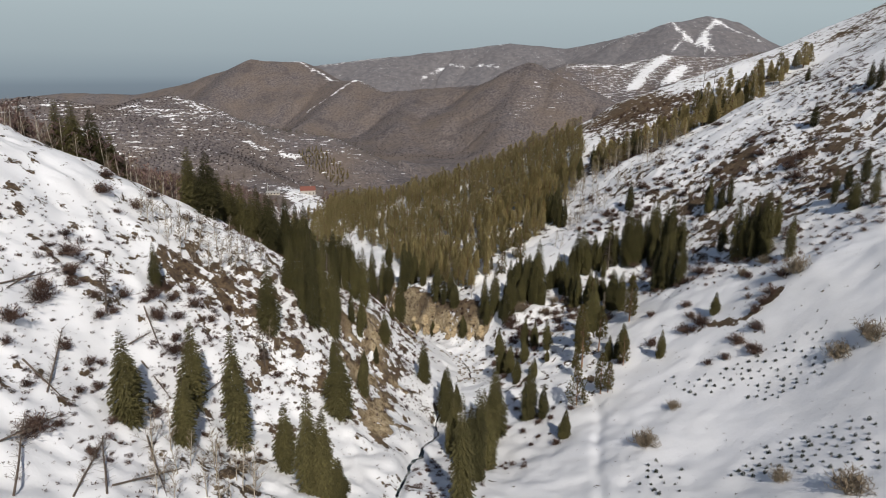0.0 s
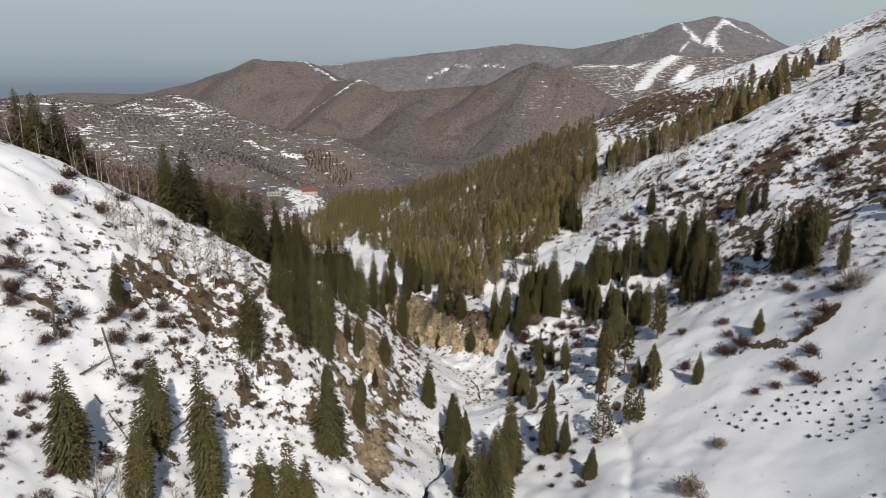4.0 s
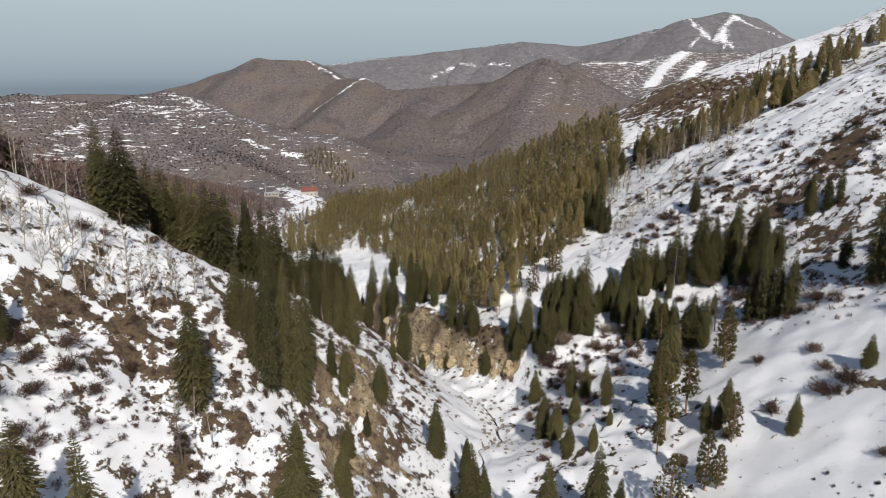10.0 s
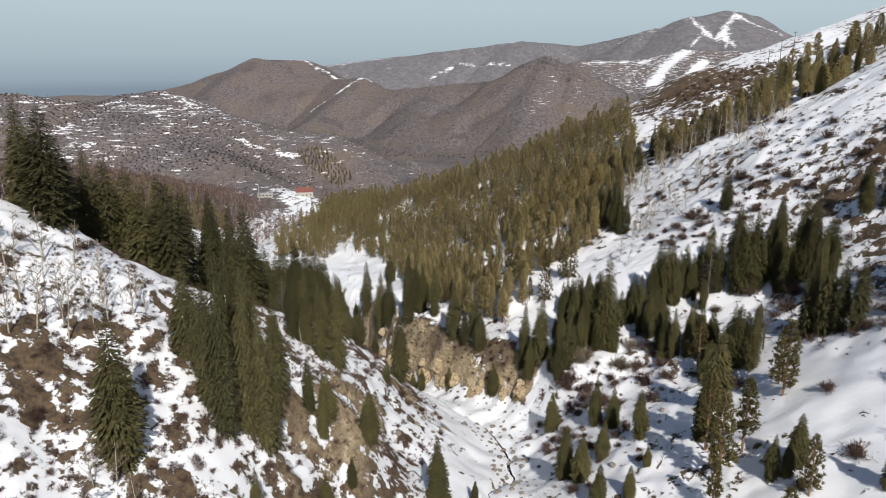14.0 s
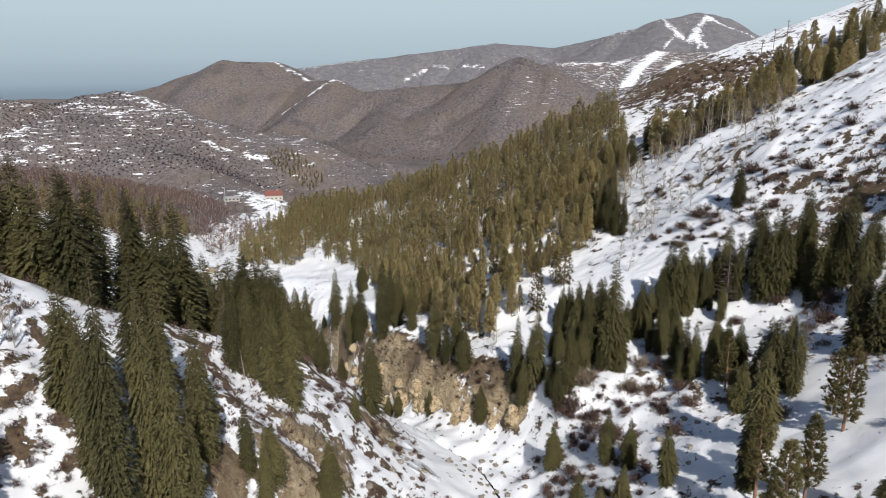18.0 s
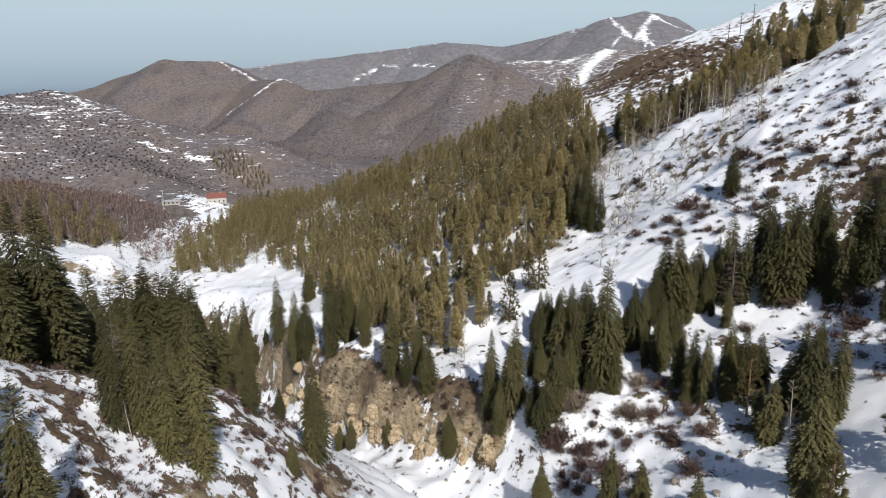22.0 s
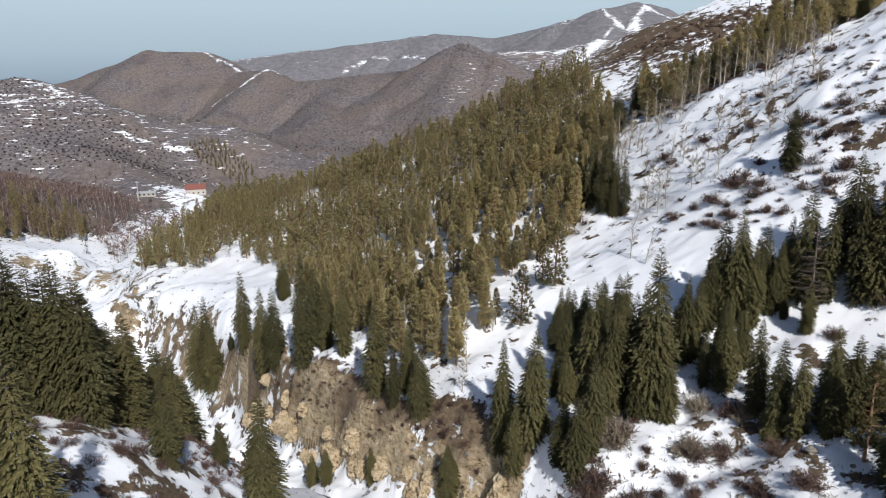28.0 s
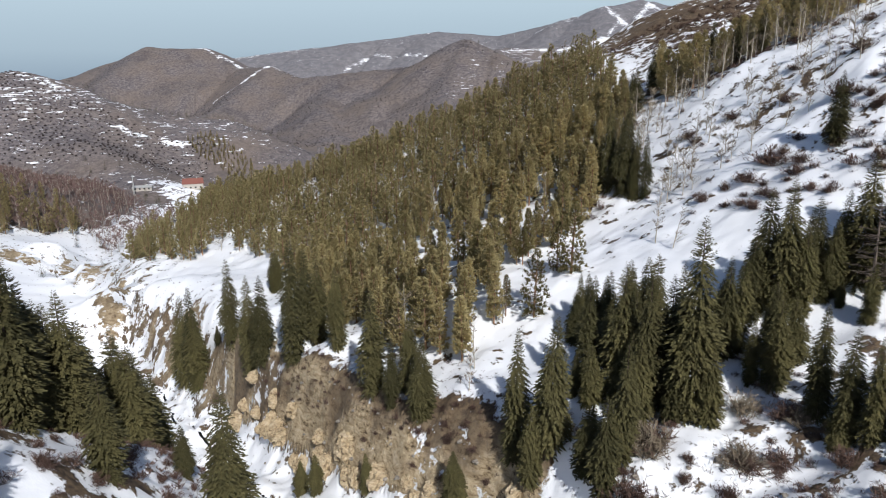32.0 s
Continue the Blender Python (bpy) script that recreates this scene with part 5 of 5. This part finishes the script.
BUTTRESSES = [grow_buttress(s) for s in range(6)]
mid_bank = along([(13, 222.5, 0), (8.5, 227.5, 0), (3, 233, 0), (-2.2, 239.2, 0), (-7, 246.5, 0), (-13, 256.3, 0), (-20.2, 267, 0), (-27.5, 279.5, 0)], 2.5)
for x, y, _ in mid_bank:
    x, y, size = x + rng.uniform(-1.6, 1.2), y + rng.uniform(-1.8, 1.2), rng.choice((2.0, 2.8, 3.6)) * rng.uniform(0.85, 1.2)
    ob = new("earth_buttress", BUTTRESSES[rng.randrange(6)])
    ob.matrix_world = pose(x, y, on_ground(x, y) - 0.43 * size, rng.uniform(-10, 10), rng.uniform(-10, 10), rng.uniform(30, 80)) @ Matrix.Diagonal((size * rng.uniform(1.1, 2.0), size * rng.uniform(0.8, 1.2), size * rng.uniform(1.0, 1.5), 1))
    tagged(ob, "crumbling cream-yellow buttress of the eroded earth bank", "earth bank", "buttresses of the bank")

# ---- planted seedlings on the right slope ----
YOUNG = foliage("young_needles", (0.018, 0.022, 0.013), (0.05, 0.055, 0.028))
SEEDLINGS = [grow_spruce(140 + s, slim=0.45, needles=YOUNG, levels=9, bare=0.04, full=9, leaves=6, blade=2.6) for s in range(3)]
PLOTS = [([(46, 149), (50.3, 126.7), (55.6, 120.7), (60.7, 112.5), (70.1, 112.7), (74.3, 124.7), (70.7, 128.6), (62.3, 129.5), (52.2, 132.4)], 120), ([(44.6, 93.2), (48.7, 89.5), (58.7, 80.3), (65.9, 92.3), (61.5, 97.5), (50.6, 99.3)], 75), ([(32.9, 101.1), (37.2, 105.6), (40.4, 97.9), (36.6, 90.8), (31.7, 94.1)], 16)]
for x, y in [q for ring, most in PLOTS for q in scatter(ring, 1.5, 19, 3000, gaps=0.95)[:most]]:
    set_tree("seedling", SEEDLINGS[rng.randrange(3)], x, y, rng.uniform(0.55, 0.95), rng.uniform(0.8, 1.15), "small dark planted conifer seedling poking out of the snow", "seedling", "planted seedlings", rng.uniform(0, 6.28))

# ---- fallen logs ----
def grow_log(seed, long):
    r = random.Random(seed)
    v, f = [], []
    tube(v, f, [(0, 0, 0), (long * 0.35, r.uniform(-0.1, 0.1), 0.05), (long * 0.7, r.uniform(-0.15, 0.15), 0), (long, 0, 0.05)], [0.15, 0.13, 0.095, 0.035], 8)
    n = len(v)
    v.append((0, 0, 0))
    f += [(n, k, (k + 1) % 8) for k in range(8)]
    bv, bf = [], []
    for k in range(int(long * 6)):
        x, a = r.uniform(0.15, 0.98) * long, r.uniform(-0.3, 3.4)
        tube(bv, bf, [(x, 0, 0), (x + r.uniform(0.1, 0.8), math.cos(a) * r.uniform(0.4, 1.7), max(0.02, math.sin(a)) * r.uniform(0.3, 1.3))], [0.032, 0.008], 3)
    return raw_mesh("log", v, f, DEAD_WOOD), raw_mesh("stubs", bv, bf, DEAD_WOOD)


LOGS = [((-68.9, 101.4), (-66.6, 111.2)), ((-57.1, 90.2), (-61.3, 103.3)), ((-55.8, 76.9), (-53.9, 87.6)), ((-50.5, 70.4), (-56.6, 83.8)), ((-46.5, 75.4), (-48.9, 88.7)), ((-43.4, 77.6), (-49.2, 88.8)),
        ((-45.3, 94.3), (-37.9, 82.5)), ((-43.6, 79.5), (-36, 96.5)), ((-61.5, 92.6), (-54.7, 90.6)), ((-67.9, 108.8), (-68.1, 99.8)), ((-53.8, 109.3), (-52.5, 114.9)), ((-51.5, 108.3), (-45.5, 104.7)), ((-43.1, 104.9), (-40.3, 116.9)), ((-55.1, 119.3), (-50, 112.8)),
        ((29.5, 168), (33, 172)), ((44, 196), (48.5, 197))]
for n, ((ax, ay), (bx, by)) in enumerate(LOGS):
    a, b = Vector((ax, ay, on_ground(ax, ay) + 0.15)), Vector((bx, by, on_ground(bx, by) + 0.15))
    root = new("fallen_log")
    root.matrix_world = Matrix.Translation(a) @ (b - a).to_track_quat("X", "Z").to_matrix().to_4x4()
    for part_name, me in zip(("stem", "branch_stubs"), grow_log(200 + n, (b - a).length)):
        new(part_name, me).parent = root
    tagged(root, "fallen grey tree trunk with broken branch stubs", "log", "fallen logs")


# ---- the creek's open water ----
mat, nt, bsdf = shader("dark_water")
bsdf.inputs["Base Color"].default_value = (0.012, 0.012, 0.011, 1)
bsdf.inputs["Roughness"].default_value = 0.12
bump(nt, bsdf, noise_tex(nt, 3.0, 3), 0.25, 0.1)
WATER = mat


def build_creek():
    v, f = [], []
    for x, y, z in along([p for p in CREEK if 90 < p[1] < 330], 0.7):
        # the lowest place of the trench, near the line
        best = min(((on_ground(x + dx * 0.35, y + dy * 0.35), x + dx * 0.35, y + dy * 0.35) for dx in range(-8, 9) for dy in (-1, 0, 1)), key=lambda q: q[0])
        w = 0.28 + 0.22 * float(fbm(np.float64(x), np.float64(y), 5, 2, 66))
        w = max(w, 0.05)
        v += [(best[1] - w, best[2], best[0] + 0.10), (best[1] + w, best[2], best[0] + 0.10)]
    for k in range(len(v) // 2 - 1):
        if abs(v[2 * k][0] - v[2 * k + 2][0]) < 2.2:
            f.append((2 * k, 2 * k + 1, 2 * k + 3, 2 * k + 2))
    tagged(new("creek_water", raw_mesh("creek_water", v, f, WATER)), "narrow dark stream running between snow banks", "stream", kind="structure")


build_creek()

# ---- woods and houses down the valley ----
FAR_BIRCHES = [grow_bare(150 + s, limbs=16, spread=0.4, material=BIRCH_BARK, twigs=BIRCH_TWIG, haze=0.013) for s in range(3)]
birch = []
for ring, apart, most in [([(-330, 740), (-210, 690), (-150, 600), (-148, 530), (-175, 480), (-240, 470), (-330, 560)], 3.4, 1300), ([(-150, 600), (-120, 560), (-105, 520), (-125, 480), (-150, 520)], 6, 60), ([(-130, 740), (-60, 700), (-40, 640), (-90, 620), (-120, 680)], 6, 120), ([(-108, 162), (-84, 166), (-68, 172), (-54, 180), (-60, 206), (-90, 200), (-112, 190)], 2.6, 190),
                          ([(-110, 170), (-240, 330), (-200, 420), (-150, 400), (-110, 300), (-100, 220)], 5.0, 420)]:
    birch += [(rng.randrange(3), x, y, h := rng.uniform(7, 11), h * 1.1, rng.uniform(0, 6.28)) for x, y in scatter(ring, apart, 29, 9000)[:most]]
joined("birch_wood_branches", [b for _, b in FAR_BIRCHES], birch, BIRCH_TWIG, "purplish leafless crowns of the birch wood", "birch wood")
joined("birch_wood_trunks", [t for t, _ in FAR_BIRCHES], birch, BIRCH_BARK, "pale stems of the birch wood", "birch wood")

floor_pines = []
for ring, apart, most in [([(-185, 470), (-150, 510), (-160, 540), (-215, 520), (-230, 480)], 5, 46), ([(-112, 470), (-84, 440), (-66, 470), (-90, 560), (-118, 520)], 5, 46), ([(-95, 428), (-90, 400), (-78, 390), (-64, 382), (-58, 392), (-76, 410), (-84, 430)], 4, 44), ([(-240, 480), (-175, 470), (-150, 520), (-180, 560), (-240, 560)], 7, 60)]:
    floor_pines += [(rng.randrange(3), x, y, h := rng.uniform(8, 13), h * 1.25, rng.uniform(0, 6.28)) for x, y in scatter(ring, apart, 31, 900)[:most]]
floor_pines += [(rng.randrange(3), x, y, h := rng.uniform(4, 7.5), h * 1.4, rng.uniform(0, 6.28)) for x, y in scatter([(-180, 846), (-158, 858), (-131, 838), (-112, 812), (-122, 786), (-140, 800), (-166, 820)], 4.0, 33, 2500)[:190]]
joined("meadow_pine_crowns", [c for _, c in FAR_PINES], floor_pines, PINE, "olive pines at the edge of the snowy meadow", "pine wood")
joined("meadow_pine_trunks", [t for t, _ in FAR_PINES], floor_pines, PINE_BARK, "reddish stems of the pines by the meadow", "pine wood")
FAR_SPRUCES = [grow_spruce(160 + s, slim=w, levels=16, full=8, leaves=5) for s, w in ((0, 0.16), (1, 0.2))]
FAR_SPOTS = [(-131.3, 426), (-85.8, 378.7), (-108.9, 427.9), (-101.7, 428.4), (-124.8, 423.5), (-288.8, 725.5), (-276, 720.2), (-248.7, 720.2), (-220.1, 713.4), (-209.3, 713.8), (-198.8, 715.6), (-230.1, 730.9), (-131.8, 603.3), (-133.1, 637.6), (-131.4, 664.5), (-149.7, 636.5), (-125, 690), (-121, 684), (-158, 640), (-152, 650), (-162, 655),
             (-143, 620), (-118, 600), (-112, 610), (-137, 575), (-146, 560), (-131, 566), (-160, 600), (-127, 540), (-122, 548), (-140, 508), (-136, 500), (-146, 495), (-150, 505), (-128, 520)]
for x, y in FAR_SPOTS:
    set_tree("spruce", FAR_SPRUCES[rng.randrange(2)], x, y, rng.uniform(4, 9), 1.3, "small dark spruce on the snowy valley floor", "spruce", "spruces of the valley floor", rng.uniform(0, 6.28))
belt = []
for ring, apart, most in [([(-300, 905), (-240, 880), (-200, 900), (-100, 905), (-60, 925), (-200, 940)], 9, 60), ([(-620, 925), (-380, 915), (-380, 930), (-620, 950)], 11, 40), ([(120, 1330), (178, 1400), (205, 1385), (230, 1300), (200, 1290), (185, 1350)], 10, 70), ([(20, 1000), (120, 900), (160, 960), (60, 1060)], 22, 14)]:
    belt += [(rng.randrange(2), x, y, h := rng.uniform(6, 10), h * 1.2, rng.uniform(0, 6.28)) for x, y in scatter(ring, apart, 37, 4000)[:most]]
joined("far_conifers", [c for _, c in FAR_SPRUCES], belt, SPRUCE, "dark conifers scattered over the distant hills", "conifers")


# bare scrub that darkens the knoll and the slopes of the ridge behind it
def grow_clump(seed):
    """A dense far-off shrub one metre across: a few broad sprays."""
    r = random.Random(seed)
    v, f = [], []
    for k in range(8):
        a, e = 0.785 * k + r.uniform(-0.3, 0.3), r.uniform(0.3, 1.3)
        tip = Vector((math.cos(a) * math.cos(e) * 0.5, math.sin(a) * math.cos(e) * 0.5, 0.6 * math.sin(e)))
        twig_leaf(v, f, (0, 0, -0.05), tip, r.uniform(0.12, 0.2), r)
    return raw_mesh("clump", v, f, FAR_TWIG)


FAR_TUFTS = [grow_clump(170 + s) for s in range(3)]
scrub = []
for ring, apart, most, small, large in [([(-640, 900), (-520, 905), (-380, 890), (-345, 892), (-250, 850), (-160, 840), (-150, 790), (-200, 740), (-330, 730), (-480, 780), (-620, 830)], 4.0, 5200, 2.0, 4.2),
                                        ([(-700, 1880), (-480, 1810), (-360, 1790), (-200, 1630), (-60, 1510), (84, 1430), (170, 1395), (270, 1240), (90, 1060), (-120, 1120), (-350, 1250), (-640, 1400), (-900, 1700)], 6.0, 9000, 1.6, 4.2)]:
    for x, y in scatter(ring, apart, 61, 16000)[:most]:
        size = rng.uniform(small, large)
        scrub.append((rng.randrange(3), x, y, size * 0.75, size, rng.uniform(0, 6.28)))
joined("far_scrub", FAR_TUFTS, scrub, FAR_TWIG, "dark leafless scrub dotting the brown hillsides", "scrub")


def painted(name, colour, rough=0.8, scale=4.0, vary=0.25):
    mat, nt, bsdf = shader(name)
    n = noise_tex(nt, scale, 5, 0.65)
    nt.links.new(ramp(nt, n, [(0.3, tuple(c * (1 - vary) for c in colour)), (0.7, colour)]), bsdf.inputs["Base Color"])
    bsdf.inputs["Roughness"].default_value = rough
    return mat


PLASTER, ROOF_RED, GLASS_DARK, METAL = painted("white_plaster", (0.50, 0.46, 0.40)), painted("red_roof_sheet", (0.24, 0.09, 0.065), 0.6), painted("dark_glass", (0.03, 0.035, 0.04), 0.1), painted("grey_metal", (0.42, 0.42, 0.40), 0.5)


def part(name, bm, material, parent, label=""):
    me = bpy.data.meshes.new(name)
    bm.to_mesh(me)
    bm.free()
    me.materials.append(material)
    ob = new(name, me)
    ob.parent = parent
    return tagged(ob, label)


def block(x0, y0, z0, x1, y1, z1):
    bm = bmesh.new()
    bmesh.ops.create_cube(bm, size=1, matrix=Matrix.Translation(((x0 + x1) / 2, (y0 + y1) / 2, (z0 + z1) / 2)) @ Matrix.Diagonal((x1 - x0, y1 - y0, z1 - z0, 1)))
    return bm


def gable(long, deep, z0, rise, over):
    bm = bmesh.new()
    a, b = long / 2 + over, deep / 2 + over
    pts = [(-a, -b, z0), (a, -b, z0), (a, b, z0), (-a, b, z0), (-a + over, 0, z0 + rise), (a - over, 0, z0 + rise)]
    pts += [(x, y, z + 0.18) for x, y, z in pts]
    vs = [bm.verts.new(p) for p in pts]
    for face in ((0, 1, 5, 4), (2, 3, 4, 5), (7, 6, 10, 11), (9, 8, 11, 10), (0, 6, 7, 1), (2, 8, 9, 3), (1, 7, 11, 5), (2, 5, 11, 8), (0, 4, 10, 6), (3, 9, 10, 4)):
        bm.faces.new([vs[i] for i in face])
    bmesh.ops.recalc_face_normals(bm, faces=bm.faces)
    return bm


def build_house(x, y, turn, long, deep, tall, rise, label, roof):
    root = new("house")
    root.matrix_world = pose(x, y, on_ground(x, y) - 0.5, 0, 0, turn)
    walls = block(-long / 2, -deep / 2, 0, long / 2, deep / 2, tall)
    vs = [walls.verts.new(p) for p in ((-long / 2, -deep / 2, tall), (-long / 2, deep / 2, tall), (-long / 2, 0, tall + rise - 0.1), (long / 2, -deep / 2, tall), (long / 2, deep / 2, tall), (long / 2, 0, tall + rise - 0.1))]
    for tri in ((0, 2, 1), (3, 4, 5)):
        walls.faces.new([vs[i] for i in tri])
    part("wall", walls, PLASTER, root)
    part("roof", gable(long, deep, tall, rise, 0.5), roof, root)
    part("chimney", block(long * 0.2 - 0.35, -0.35, tall + rise - 0.9, long * 0.2 + 0.35, 0.35, tall + rise + 0.9), PLASTER, root)
    for k in range(4):
        cx = -long / 2 + long * (k + 0.6) / 4.2
        win = part("window", block(cx - 0.7, -deep / 2 - 0.06, 1.2, cx + 0.7, -deep / 2 + 0.05, 2.6), PLASTER, root)
        part("pane", block(cx - 0.58, -deep / 2 - 0.09, 1.32, cx + 0.58, -deep / 2 - 0.062, 2.48), GLASS_DARK, win)
    part("door", block(long / 2 - 0.05, -0.6, 0.3, long / 2 + 0.08, 0.6, 2.4), METAL, root)
    return tagged(root, label, "house")


build_house(-139, 694, 14, 15, 9, 4.6, 3.6, "white valley house with a red gabled roof", ROOF_RED)
build_house(-168, 668, 8, 13, 6, 2.6, 1.2, "low grey shed among bare trees", METAL)

mast = new("mast")
mast.matrix_world = pose(-170, 655, on_ground(-170, 655) - 0.3)
bm = bmesh.new()
bmesh.ops.create_cone(bm, cap_ends=True, segments=10, radius1=0.42, radius2=0.3, depth=15, matrix=Matrix.Translation((0, 0, 7.5)))
part("pole", bm, METAL, mast)
part("base", block(-0.8, -0.8, 0, 0.8, 0.8, 0.9), PLASTER, mast)
tagged(mast, "pale metal mast beside the valley house", "mast")
for x, y, tall in [(158, 414, 11), (150, 409, 9), (143, 405, 7)]:
    pole = new("utility_pole")
    pole.matrix_world = pose(x, y, on_ground(x, y) - 0.4)
    bm = bmesh.new()
    bmesh.ops.create_cone(bm, cap_ends=True, segments=8, radius1=0.16, radius2=0.11, depth=tall, matrix=Matrix.Translation((0, 0, tall / 2)))
    part("post", bm, DEAD_WOOD, pole)
    part("crossarm", block(-0.9, -0.07, tall - 0.8, 0.9, 0.07, tall - 0.62), DEAD_WOOD, pole)
    tagged(pole, "weathered wooden utility pole on the snowy ridge", "pole", "utility poles")


# ---- haze over the plain, far behind everything ----
def build_backdrop():
    mat = bpy.data.materials.new("hazy_distance")
    mat.use_nodes = True
    nt = mat.node_tree
    out = nt.nodes["Material Output"]
    glow = nt.nodes.new("ShaderNodeEmission")
    sep = nt.nodes.new("ShaderNodeSeparateXYZ")
    nt.links.new(position(nt), sep.inputs["Vector"])
    h = calc(nt, "DIVIDE", calc(nt, "ADD", sep.outputs["Z"], 150.0), 900.0)
    nt.links.new(ramp(nt, h, [(0.0, (0.19, 0.235, 0.28)), (0.10, (0.215, 0.27, 0.32)), (0.16, (0.285, 0.35, 0.40)), (0.32, (0.37, 0.445, 0.485)), (0.6, (0.44, 0.525, 0.56)), (1.0, (0.49, 0.575, 0.615))]), glow.inputs["Color"])
    glow.inputs["Strength"].default_value = 0.93
    nt.links.new(glow.outputs["Emission"], out.inputs["Surface"])
    v, f = [], []
    for k in range(49):
        a = radians(-72 + 3 * k)
        v += [(4550 * math.sin(a), 4550 * math.cos(a), -420), (4550 * math.sin(a), 4550 * math.cos(a), 1300)]
    f = [(2 * k, 2 * k + 1, 2 * k + 3, 2 * k + 2) for k in range(48)]
    ob = new("backdrop", raw_mesh("backdrop", v, f, mat))
    tagged(ob, "pale blue haze over the distant plain", "sky", kind="structure")


build_backdrop()
